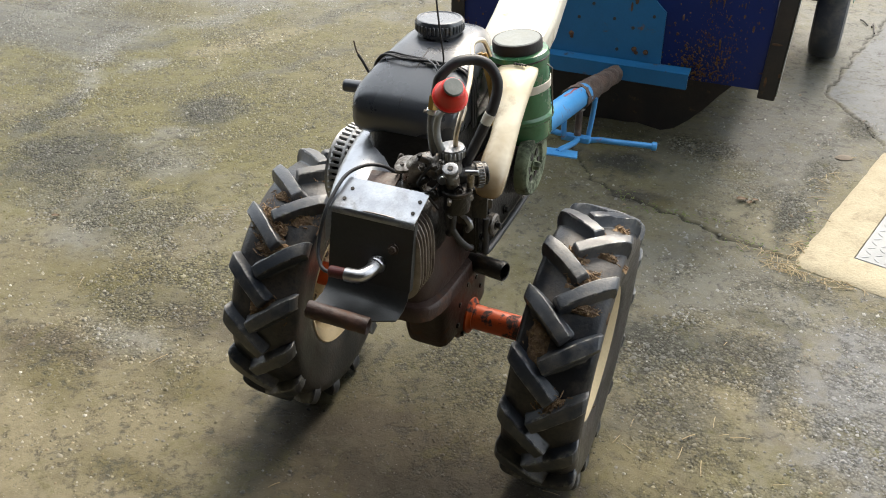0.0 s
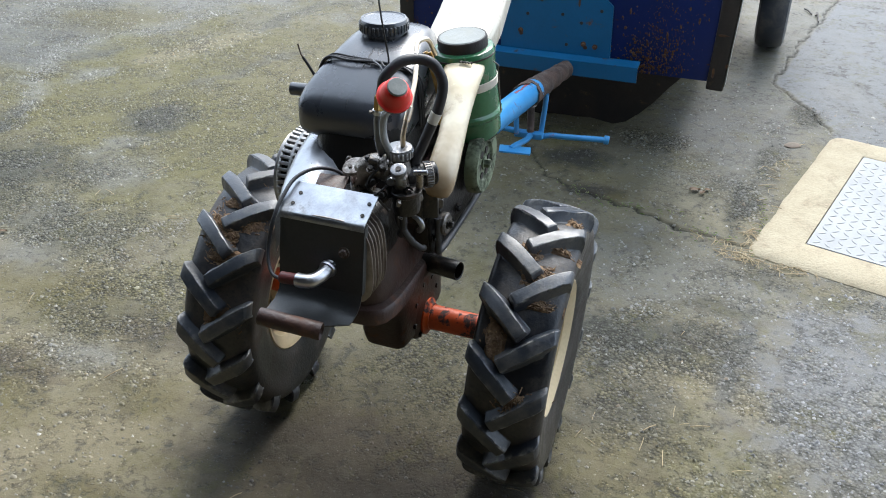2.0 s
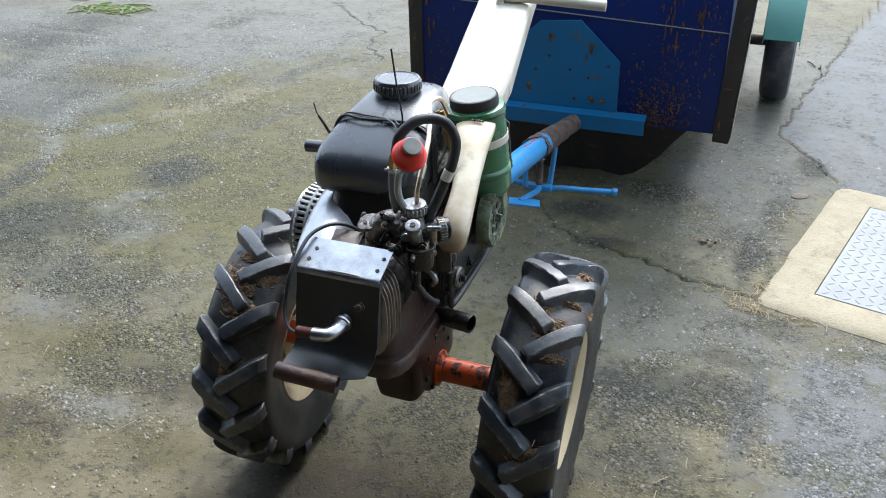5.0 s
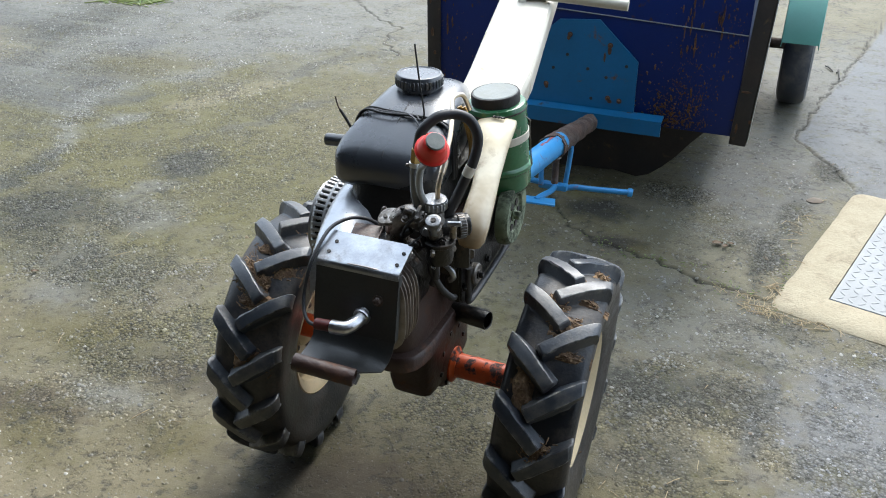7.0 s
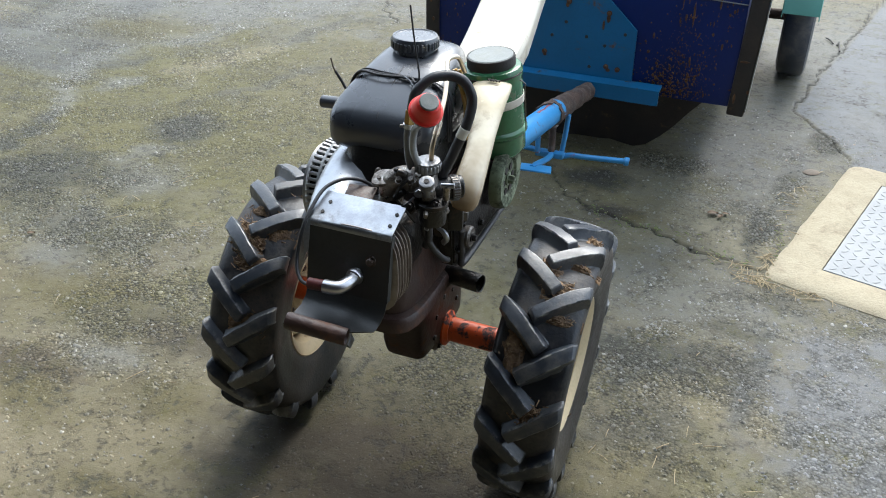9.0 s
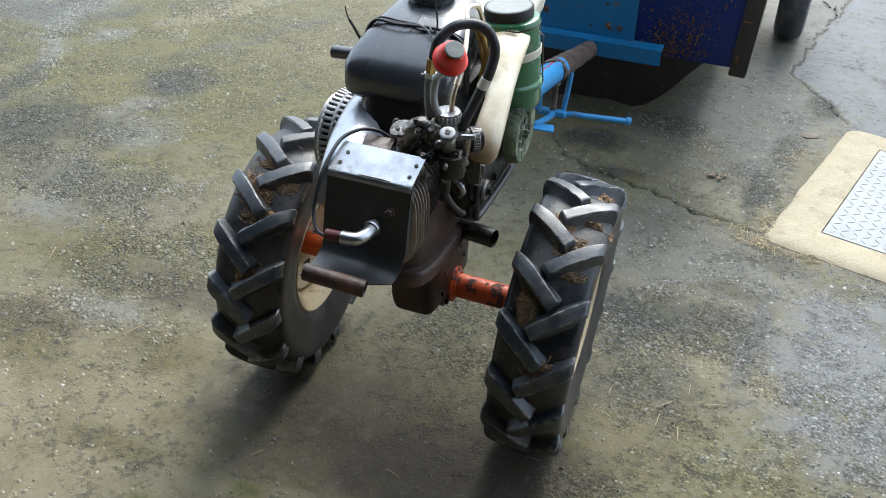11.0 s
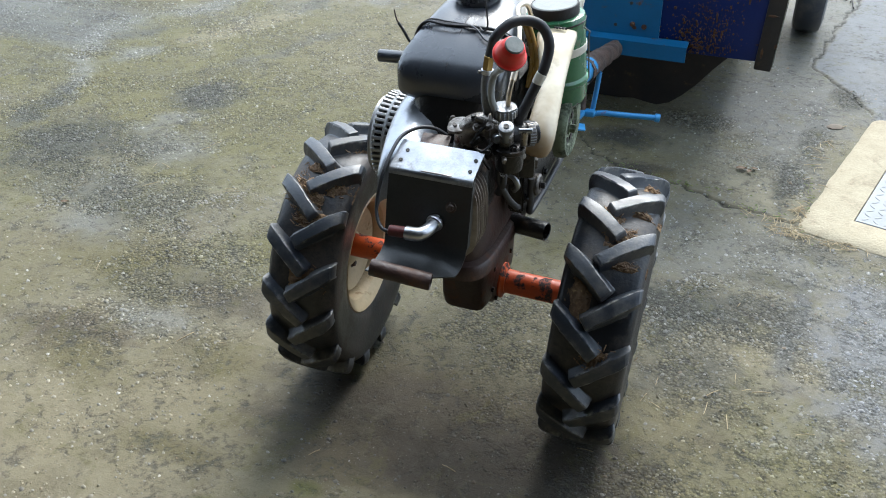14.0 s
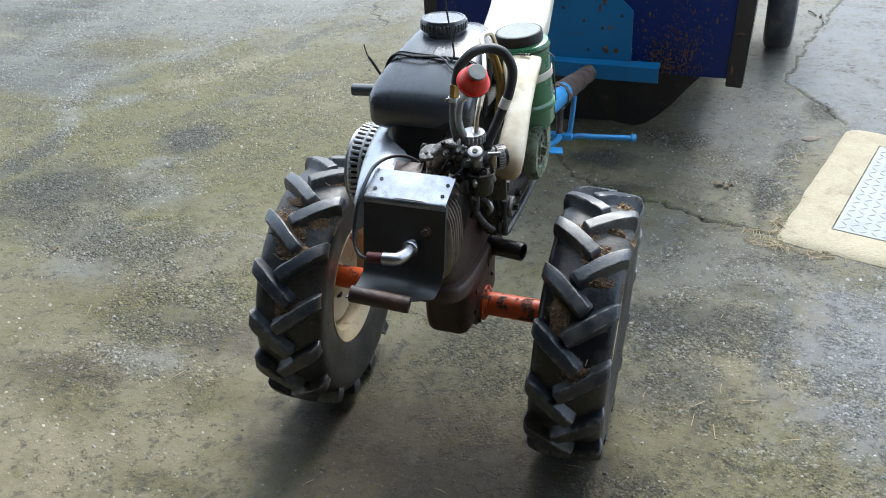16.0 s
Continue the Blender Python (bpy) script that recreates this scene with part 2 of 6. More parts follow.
SLABBIT = surface("pinkish_broken_concrete", (0.17, 0.135, 0.10), (0.12, 0.10, 0.08), (0.8, 0.95), coarse=20, fine=120, bump=0.4)
BOOT = surface("dark_red_rubber", (0.11, 0.02, 0.018), (0.08, 0.016, 0.015), (0.4, 0.55), coarse=20, fine=200, bump=0.1)
SHEDWALL = surface("weathered_shed_boards", (0.030, 0.027, 0.023), (0.02, 0.018, 0.016), (0.7, 0.9), coarse=2, fine=60, bump=0.3)


# ---- mesh helpers ----
def thing(name, at, label, category, group=""):
    ob = new(name)
    ob.location = at
    return tagged(ob, label, category, group)


def origin(ob):
    """The base of the thing to which ob belongs."""
    while ob.parent:
        ob = ob.parent
    return Vector(ob.location)


def part(name, bm, material, parent=None, label="", sharp=38.0, kind=""):
    """Links a bmesh, built in world metres, as one mesh object under its thing or part."""
    if parent:
        bmesh.ops.translate(bm, verts=bm.verts, vec=-origin(parent))
    bmesh.ops.recalc_face_normals(bm, faces=bm.faces)
    me = bpy.data.meshes.new(name)
    bm.to_mesh(me)
    bm.free()
    me.materials.append(material)
    me.shade_smooth()
    me.set_sharp_from_angle(angle=radians(sharp))
    ob = new(name, me)
    ob.parent = parent
    return tagged(ob, label, kind=kind)


def box(c, s, turn=None, bevel=0.0, bm=None, seg=2):
    """A box of centre c and size s, its edges rounded, turned by degrees about its centre."""
    own = bmesh.new()
    bmesh.ops.create_cube(own, size=1.0, matrix=Matrix.Diagonal((*s, 1)))
    if bevel:
        bmesh.ops.bevel(own, geom=own.edges[:], offset=bevel, segments=seg, profile=0.5, affect="EDGES")
    own.transform(pose(*c, *(turn or (0, 0, 0))))
    return joined(bm, own)


def joined(bm, own):
    if bm is None:
        return own
    me = bpy.data.meshes.new("scratch")
    own.to_mesh(me)
    own.free()
    bm.from_mesh(me)
    bpy.data.meshes.remove(me)
    return bm


def loft(rings, bm=None, closed=True, caps=True, loop=False):
    """Skin over rings of equal count."""
    bm = bm or bmesh.new()
    vs = [[bm.verts.new(p) for p in ring] for ring in rings]
    n = len(vs[0])
    pairs = list(zip(vs, vs[1:])) + ([(vs[-1], vs[0])] if loop else [])
    for a, b in pairs:
        for i in range(n if closed else n - 1):
            j = (i + 1) % n
            bm.faces.new((a[i], a[j], b[j], b[i]))
    if caps and closed and not loop:
        bm.faces.new(vs[0][::-1])
        bm.faces.new(vs[-1])
    return bm


def frame_of(axis):
    axis = Vector(axis).normalized()
    side = axis.orthogonal().normalized()
    return axis, side, axis.cross(side)


def lathe(profile, at, axis, seg=32, bm=None, caps=True):
    """A turned body: (radius, height) rows along an axis from a point."""
    a, u, v = frame_of(axis)
    at = Vector(at)
    rings = [[at + a * h + (u * math.cos(k * math.tau / seg) + v * math.sin(k * math.tau / seg)) * max(r, 1e-5) for k in range(seg)] for r, h in profile]
    return loft(rings, bm, caps=caps)


def rod(p, q, r, r2=None, seg=20, bm=None, ease=0.0):
    """A round bar from p to q, its ends eased."""
    d = Vector(q) - Vector(p)
    r2 = r if r2 is None else r2
    e = ease or min(r, r2) * 0.12
    return lathe([(r - e, 0), (r, e), (r2, d.length - e), (r2 - e, d.length)], p, d, seg, bm)


def smooth_path(pts, steps=8):
    pts = [Vector(p) for p in pts]
    ext = [2 * pts[0] - pts[1], *pts, 2 * pts[-1] - pts[-2]]
    out = []
    for i in range(1, len(ext) - 2):
        a, b, c, d = ext[i - 1 : i + 3]
        for k in range(steps):
            t = k / steps
            out.append(0.5 * (2 * b + (c - a) * t + (2 * a - 5 * b + 4 * c - d) * t * t + (3 * b - a - 3 * c + d) * t**3))
    return out + [pts[-1]]


def tube(pts, r, seg=14, bm=None, steps=8, hollow=False):
    """A bent tube along a smooth path."""
    path = smooth_path(pts, steps)
    rings, side = [], None
    for i, p in enumerate(path):
        d = (path[min(i + 1, len(path) - 1)] - path[max(i - 1, 0)]).normalized()
        side = d.orthogonal().normalized() if side is None else (side - d * side.dot(d)).normalized()
        up = d.cross(side)
        rings.append([p + (side * math.cos(k * math.tau / seg) + up * math.sin(k * math.tau / seg)) * r for k in range(seg)])
    return loft(rings, bm)


def pipe(p, q, r, wall=0.003, seg=24, bm=None):
    """An open pipe with a wall."""
    d = (Vector(q) - Vector(p)).length
    ri = r - wall
    a, u, v = frame_of(Vector(q) - Vector(p))
    rows = [(ri, d * 0.02), (r - 0.001, 0), (r, 0.002), (r, d - 0.002), (r - 0.001, d), (ri, d - 0.001), (ri, d * 0.1)]
    return lathe(rows, p, a, seg, bm)


def rounded_ring(cx, cz, hx, hz, power=4.0, n=40):
    """Points of a rounded rectangle in two coordinates."""
    out = []
    for k in range(n):
        a = k * math.tau / n
        c, s = math.cos(a), math.sin(a)
        m = (abs(c) ** power + abs(s) ** power) ** (-1 / power)
        out.append((cx + hx * c * m, cz + hz * s * m))
    return out


def sheet(rows, thick, bm=None):
    """A bent sheet with thickness from rows of points."""
    own = bmesh.new()
    vs = [[own.verts.new(p) for p in row] for row in rows]
    for a, b in zip(vs, vs[1:]):
        for i in range(len(a) - 1):
            own.faces.new((a[i], a[i + 1], b[i + 1], b[i]))
    bmesh.ops.recalc_face_normals(own, faces=own.faces)
    bmesh.ops.solidify(own, geom=own.faces[:], thickness=thick)
    return joined(bm, own)


def bolt(name, at, axis, r, parent, material=None, length=0.008):
    """A hexagonal bolt head on a washer."""
    b = lathe([(r * 1.5, 0), (r * 1.5, length * 0.25)], at, axis, 16)
    a = Vector(axis).normalized()
    lathe([(r, 0), (r, length * 0.8), (r * 0.8, length)], Vector(at) + a * length * 0.25, axis, 6, b)
    return part(name, b, material or STEEL, parent, sharp=25)


# ---- ground: one sheet of old asphalt out to the horizon ----
CRACKS = [
    [(-0.18, 1.62), (-0.04, 1.40), (0.07, 1.304), (0.13, 1.31), (0.20, 1.285), (0.39, 1.20), (0.50, 1.15), (0.60, 1.145), (0.69, 1.10)],
    [(0.93, 2.14), (0.87, 2.29), (0.75, 2.50), (0.68, 2.585), (0.72, 2.80), (0.77, 3.13), (0.90, 3.75), (1.10, 4.83), (1.4, 6.2)],
    [(-1.50, 3.05), (-1.68, 3.22), (-1.75, 3.42), (-1.72, 3.56), (-1.92, 3.68), (-2.14, 3.88), (-2.28, 4.05), (-2.7, 4.5), (-3.2, 5.4)],
]


def crack_depth(x, y, lines):
    best = 9.0
    for line in lines:
        for (ax, ay), (bx, by) in zip(line, line[1:]):
            dx, dy = bx - ax, by - ay
            t = np.clip(((x - ax) * dx + (y - ay) * dy) / (dx * dx + dy * dy), 0, 1)
            best = np.minimum(best, np.hypot(x - ax - t * dx, y - ay - t * dy))
    return best


def spread(lo, hi, step, far):
    """Even steps from lo to hi, then growing ones out to far on both sides."""
    mid = list(np.arange(lo, hi + step / 2, step))
    out, s, v = [], step, mid[-1]
    while v < far:
        s *= 1.35
        v += s
        out.append(v)
    grown = [v - mid[-1] for v in out]
    return np.array([lo - g for g in reversed(grown)] + mid + out)


def cloud_field(x, y, scale, octaves, seed):
    """Smooth cloudy values about 0, from random lattices of ever finer mesh."""
    rs, out, amp = np.random.RandomState(seed), 0.0, 1.0
    for _ in range(octaves):
        lat = rs.uniform(-1, 1, (64, 64))
        u, v = x * scale + rs.uniform(0, 64), y * scale + rs.uniform(0, 64)
        iu, iv = np.floor(u).astype(int), np.floor(v).astype(int)
        fu, fv = u - iu, v - iv
        fu, fv = fu * fu * (3 - 2 * fu), fv * fv * (3 - 2 * fv)
        a, b, c, d = lat[iu % 64, iv % 64], lat[(iu + 1) % 64, iv % 64], lat[iu % 64, (iv + 1) % 64], lat[(iu + 1) % 64, (iv + 1) % 64]
        out = out + amp * ((a * (1 - fu) + b * fu) * (1 - fv) + (c * (1 - fu) + d * fu) * fv)
        scale, amp = scale * 2.1, amp * 0.6
    return out


gx, gy = spread(-2.2, 1.5, 0.008, 260), spread(-1.0, 4.1, 0.008, 260)
X, Y = np.meshgrid(gx, gy)
CX = X + 0.010 * np.sin(17 * Y + 7 * np.sin(9 * X)) + 0.005 * np.sin(83 * X + 61 * Y)
CY = Y + 0.010 * np.sin(19 * X + 5 * np.sin(11 * Y)) + 0.005 * np.sin(77 * Y - 53 * X)
D = crack_depth(CX, CY, CRACKS)
Z = -np.where(D < 0.007, 0.009 * (1 - D / 0.007), 0.0) + np.where((D > 0.010) & (D < 0.03), 0.001, 0.0)
Z += np.where((np.abs(X) < 6) & (np.abs(Y) < 8), 0.0007 * cloud_field(X, Y, 14.0, 3, 3), 0.0) - 0.004
nx, ny = len(gx), len(gy)
gm = bpy.data.meshes.new("ground")
idx = np.arange(nx * ny).reshape(ny, nx)
quads = np.stack([idx[:-1, :-1], idx[:-1, 1:], idx[1:, 1:], idx[1:, :-1]], -1).reshape(-1, 4)
gm.from_pydata(np.stack([X, Y, Z], -1).reshape(-1, 3).tolist(), [], quads.tolist())
gm.shade_smooth()
# dark line along the cracks: dirt plus the painted shade of the groove
groove_dark = gm.attributes.new("crack_dirt_and_shade", "FLOAT", "POINT")
groove_dark.data.foreach_set("value", np.clip(1.15 - D / 0.0075, 0, 1).astype(np.float32).ravel())


# colours of the films of moss, silt and damp earth on the old asphalt; the two darkest browns also paint the tractor's
# shade
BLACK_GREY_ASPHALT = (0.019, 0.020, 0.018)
BLACK_BROWN_EARTH_AND_SHADE = (0.037, 0.030, 0.022)
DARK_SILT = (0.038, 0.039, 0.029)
DARK_BROWN_EARTH_AND_SHADE = (0.059, 0.046, 0.028)
WORN_DARK_SILT = (0.052, 0.053, 0.043)
DARK_GREEN_MOSS = (0.070, 0.079, 0.008)
MID_SILT = (0.068, 0.064, 0.048)
MID_OCHRE_MOSS = (0.088, 0.075, 0.029)
MID_BROWN_EARTH = (0.080, 0.073, 0.041)
WORN_MID_SILT = (0.080, 0.078, 0.061)
WORN_MID_OCHRE_MOSS = (0.098, 0.088, 0.033)
MID_GREY_ASPHALT = (0.083, 0.085, 0.084)
LIGHT_BROWN_EARTH = (0.132, 0.114, 0.064)
LIGHT_GREY_ASPHALT = (0.126, 0.124, 0.111)
PALE_GREY_ASPHALT = (0.149, 0.147, 0.133)
BLUE_GREY_ASPHALT = (0.146, 0.149, 0.156)
PALE_BROWN_EARTH = (0.179, 0.154, 0.096)
# x, y, radii, colour and strength of the stains, later ones lying over earlier ones: films over the open yard
YARD_FILMS = (
    (-1.75, 1.55, 1.45, 1.1, WORN_MID_OCHRE_MOSS, 0.9), (-3.15, 1.95, 0.7, 0.45, MID_GREY_ASPHALT, 0.75), (-3.4, 2.95, 1, 0.4, LIGHT_GREY_ASPHALT, 0.7),
    (-4.6, 3, 0.55, 0.45, MID_GREY_ASPHALT, 0.8), (-2.3, 3.2, 0.75, 0.55, LIGHT_GREY_ASPHALT, 0.65), (-1.15, 2.1, 0.5, 0.4, LIGHT_BROWN_EARTH, 0.6),
)
# dirt and silt round the machine and the concrete; the dark browns under the tractor also hold its painted shadow
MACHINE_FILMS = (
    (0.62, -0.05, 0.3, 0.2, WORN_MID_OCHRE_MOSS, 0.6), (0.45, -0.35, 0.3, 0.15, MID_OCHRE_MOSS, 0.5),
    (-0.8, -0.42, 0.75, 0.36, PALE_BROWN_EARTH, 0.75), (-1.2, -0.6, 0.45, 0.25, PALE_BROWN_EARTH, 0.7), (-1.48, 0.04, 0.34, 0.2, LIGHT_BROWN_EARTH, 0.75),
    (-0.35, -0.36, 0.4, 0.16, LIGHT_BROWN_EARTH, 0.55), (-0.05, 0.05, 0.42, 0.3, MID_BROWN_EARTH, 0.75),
    (-0.02, -0.16, 0.36, 0.16, DARK_BROWN_EARTH_AND_SHADE, 0.75), (0.3, 1.7, 0.4, 0.32, WORN_MID_SILT, 0.6), (0.95, 0.5, 0.26, 0.5, BLUE_GREY_ASPHALT, 0.8),
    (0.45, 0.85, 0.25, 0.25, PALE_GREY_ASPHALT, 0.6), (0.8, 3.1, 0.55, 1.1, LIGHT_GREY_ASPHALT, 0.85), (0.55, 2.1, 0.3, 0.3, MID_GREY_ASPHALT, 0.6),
    (-2.6, 3.9, 2.2, 0.8, PALE_GREY_ASPHALT, 0.7), (0.06, -0.24, 0.4, 0.16, BLACK_BROWN_EARTH_AND_SHADE, 0.85), (-0.36, -0.16, 0.17, 0.13, BLACK_BROWN_EARTH_AND_SHADE, 0.8),
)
# open places and darker bands; the darkest browns by the drive wheels are partly painted shadow
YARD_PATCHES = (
    (-0.28, -0.34, 0.18, 0.08, DARK_BROWN_EARTH_AND_SHADE, 0.7), (0.22, -0.12, 0.1, 0.12, BLACK_BROWN_EARTH_AND_SHADE, 0.75), (-2.8, 2.34, 0.2, 0.17, MID_OCHRE_MOSS, 0.75),
    (-1.9, 0.74, 0.3, 0.19, DARK_SILT, 0.9), (-1.7, 1.33, 0.14, 0.17, DARK_SILT, 0.92), (-1.55, 0.86, 0.13, 0.11, LIGHT_GREY_ASPHALT, 0.65),
    (-1.5, 0.47, 0.26, 0.14, WORN_MID_SILT, 0.8), (-1.48, 0.27, 0.13, 0.08, LIGHT_GREY_ASPHALT, 0.65), (-1.22, 0.16, 0.17, 0.1, MID_OCHRE_MOSS, 0.8),
    (-1, 0.1, 0.17, 0.11, MID_BROWN_EARTH, 0.75), (-0.97, -0.07, 0.1, 0.06, PALE_GREY_ASPHALT, 0.6), (-1.12, -0.2, 0.17, 0.075, DARK_BROWN_EARTH_AND_SHADE, 0.85),
    (-1, -0.29, 0.15, 0.07, MID_OCHRE_MOSS, 0.8),
)
# open places and darker bands; the black-brown one before the tractor is partly painted shadow
EDGE_PATCHES = (
    (-0.78, 0.12, 0.2, 0.1, DARK_BROWN_EARTH_AND_SHADE, 0.6), (-0.72, -0.16, 0.13, 0.08, MID_OCHRE_MOSS, 0.7), (-0.8, 0.4, 0.15, 0.12, WORN_MID_OCHRE_MOSS, 0.7), (-0.6, -0.46, 0.1, 0.035, MID_OCHRE_MOSS, 0.7),
    (-0.44, -0.58, 0.035, 0.025, DARK_GREEN_MOSS, 0.85), (-0.26, -0.46, 0.035, 0.022, DARK_GREEN_MOSS, 0.75),
    (0.05, -0.32, 0.16, 0.05, BLACK_BROWN_EARTH_AND_SHADE, 0.7), (0.46, 0.46, 0.18, 0.13, WORN_DARK_SILT, 0.92), (0.64, 0.55, 0.11, 0.06, MID_SILT, 0.85),
    (0.62, 0.74, 0.075, 0.045, MID_SILT, 0.8), (0.6, 0.35, 0.15, 0.09, PALE_BROWN_EARTH, 0.7), (0.46, 0.2, 0.1, 0.13, MID_SILT, 0.8),
    (0.4, 0.02, 0.14, 0.1, LIGHT_BROWN_EARTH, 0.65), (0.735, 0.66, 0.026, 0.12, MID_GREY_ASPHALT, 0.8),
)
# open places and darker bands
CONCRETE_PATCHES = (
    (0.7, 0.42, 0.028, 0.13, MID_GREY_ASPHALT, 0.75), (0.73, 0.95, 0.1, 0.05, MID_SILT, 0.8), (0.93, 0.9, 0.2, 0.03, WORN_MID_SILT, 0.6),
    (0, 1.545, 0.13, 0.075, BLACK_GREY_ASPHALT, 0.95), (0.16, 1.33, 0.1, 0.04, BLACK_BROWN_EARTH_AND_SHADE, 0.8), (0.65, 1.42, 0.045, 0.22, DARK_SILT, 0.9),
    (0.72, 1.8, 0.04, 0.18, WORN_DARK_SILT, 0.75), (0.84, 2.24, 0.06, 0.13, DARK_SILT, 0.9), (0.24, 1.31, 0.05, 0.035, MID_OCHRE_MOSS, 0.7),
)
STAINS = YARD_FILMS + MACHINE_FILMS + YARD_PATCHES + EDGE_PATCHES + CONCRETE_PATCHES
# lines along which the yard is stained: corners, half width, colour, strength, share of open chips
FAR_STREAKS = (
    ([(-3.46, 2.08), (-3.57, 2.42), (-3.69, 2.83), (-3.82, 3.31)], 0.085, WORN_DARK_SILT, 0.85, 0.7),
    ([(-3.21, 1.95), (-3.23, 2.61), (-3.3, 3.43)], 0.12, LIGHT_GREY_ASPHALT, 0.7, 0.25),
    ([(-2.93, 2.49), (-3.15, 3.04), (-3.21, 3.63)], 0.05, MID_GREY_ASPHALT, 0.6, 0.3), ([(-2.89, 2.28), (-2.93, 2.55)], 0.06, MID_BROWN_EARTH, 0.8, 0.5),
    ([(-2.31, 1.16), (-2.38, 1.34), (-2.67, 1.74), (-2.7, 1.94)], 0.045, PALE_GREY_ASPHALT, 0.75, 0.8),
    ([(-2.7, 1.94), (-2.43, 2.25), (-2.25, 2.64)], 0.06, PALE_GREY_ASPHALT, 0.6, 0.5),
)
# shorter ones
NEAR_STREAKS = (
    ([(-2.29, 0.88), (-2.31, 1.02), (-2.31, 1.16)], 0.05, WORN_DARK_SILT, 0.9, 0.9), ([(-2.67, 1.19), (-2.6, 1.32)], 0.05, MID_SILT, 0.75, 0.3),
    ([(-2.54, 1.79), (-2.4, 1.89)], 0.05, WORN_DARK_SILT, 0.85, 0.5), ([(-2.35, 1.61), (-2.26, 1.65)], 0.05, PALE_GREY_ASPHALT, 0.7, 0.1),
    ([(-2.14, 1.86), (-1.93, 2.31)], 0.09, PALE_BROWN_EARTH, 0.7, 0.1), ([(-1.76, 1.73), (-1.63, 2.02), (-1.55, 2.23)], 0.045, WORN_MID_SILT, 0.65, 0.3),
)
# those towards the trailer
TRAILER_STREAKS = (
    ([(-1.88, 2.57), (-1.77, 2.89), (-1.58, 3.02)], 0.055, WORN_MID_SILT, 0.75, 0.4), ([(-2.82, 3.39), (-2.73, 3.73)], 0.07, WORN_MID_SILT, 0.7, 0.7),
    ([(-2.4, 3.33), (-2, 3.49)], 0.13, PALE_GREY_ASPHALT, 0.65, 0.15), ([(-1.87, 1.58), (-1.62, 1.75)], 0.04, MID_BROWN_EARTH, 0.5, 0.3),
    ([(-1.75, 0.96), (-1.67, 1.08)], 0.06, LIGHT_GREY_ASPHALT, 0.6, 0.1),
)
STREAKS = FAR_STREAKS + NEAR_STREAKS + TRAILER_STREAKS
# x, y, radii and share of places where stone chips lie open
OPEN_YARD = (
    (-1.75, 1.55, 1.5, 1.2, 0.46), (-3.1, 2.1, 1, 0.6, 0.48), (-1.9, 0.74, 0.34, 0.24, 1), (-1.7, 1.33, 0.17, 0.2, 1), (-1.45, 0.47, 0.35, 0.18, 0.95),
    (-1.05, 0.2, 0.3, 0.2, 0.75), (-0.85, 0.45, 0.3, 0.3, 0.5), (-1, -0.1, 0.35, 0.22, 0.45),
)
# the same by the concrete
OPEN_CONCRETE = (
    (0.85, 0.25, 0.55, 0.6, 0.46), (0.6, -0.2, 0.45, 0.35, 0.5), (1.1, -0.1, 0.4, 0.4, 0.42), (0, 0.25, 0.3, 0.2, 0.55), (0.1, -0.1, 0.3, 0.2, 0.38), (0.46, 0.4, 0.2, 0.26, 0.75), (0.62, 0.5, 0.22, 0.25, 0.5), (0.92, 0.6, 0.3, 0.55, 0.4),
    (0.5, 0.85, 0.25, 0.2, 0.35), (0.32, 1.79, 0.18, 0.13, 0.85), (0.45, 1.55, 0.3, 0.25, 0.4), (0.66, 1.42, 0.06, 0.22, 0.95),
    (0.73, 1.85, 0.06, 0.25, 0.8), (0.84, 2.24, 0.08, 0.16, 0.95), (0.73, 0.97, 0.12, 0.06, 0.9), (-2.4, 3, 0.6, 0.5, 0.3),
)
OPEN = OPEN_YARD + OPEN_CONCRETE


def stained(x, y):
    """The stains' colour and cover at places on the ground, with the shade painted in under the tractor."""
    tone, cover = np.zeros(x.shape + (3,)), np.zeros(x.shape)
    wx = cloud_field(x, y, 4.0, 4, 5) + 0.4 * cloud_field(x, y, 26.0, 3, 7)
    wy = cloud_field(x, y, 4.0, 4, 6) + 0.4 * cloud_field(x, y, 26.0, 3, 8)
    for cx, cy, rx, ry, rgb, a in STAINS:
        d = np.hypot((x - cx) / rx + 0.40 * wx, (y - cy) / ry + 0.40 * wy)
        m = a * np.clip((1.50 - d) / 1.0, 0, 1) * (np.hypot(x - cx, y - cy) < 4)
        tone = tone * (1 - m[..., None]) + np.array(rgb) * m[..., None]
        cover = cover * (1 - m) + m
    for line, width, rgb, a, _ in STREAKS:
        d = crack_depth(x + 0.05 * wx, y + 0.05 * wy, [line]) / width + 0.25 * wx
        m = a * np.clip((1.60 - d) / 1.1, 0, 1)
        tone = tone * (1 - m[..., None]) + np.array(rgb) * m[..., None]
        cover = cover * (1 - m) + m
    return tone / np.maximum(cover, 1e-4)[..., None], cover


def openness(x, y):
    """How thickly stone chips lie open at places on the ground, 0 to 1."""
    wx, wy = cloud_field(x, y, 5.0, 4, 9), cloud_field(x, y, 5.0, 4, 10)
    out = np.full(x.shape, 0.16)
    for cx, cy, rx, ry, a in OPEN:
        d = np.hypot((x - cx) / rx + 0.35 * wx, (y - cy) / ry + 0.35 * wy)
        out = np.maximum(out, a * np.clip(1.4 - d, 0, 1))
    for line, width, _, _, share in STREAKS:
        out = np.maximum(out, share * np.clip(1.7 - crack_depth(x + 0.05 * wx, y + 0.05 * wy, [line]) / width, 0, 1))
    return out * np.clip(0.85 + 0.65 * cloud_field(x, y, 9.0, 3, 12), 0.15, 1.0)


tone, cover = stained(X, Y)
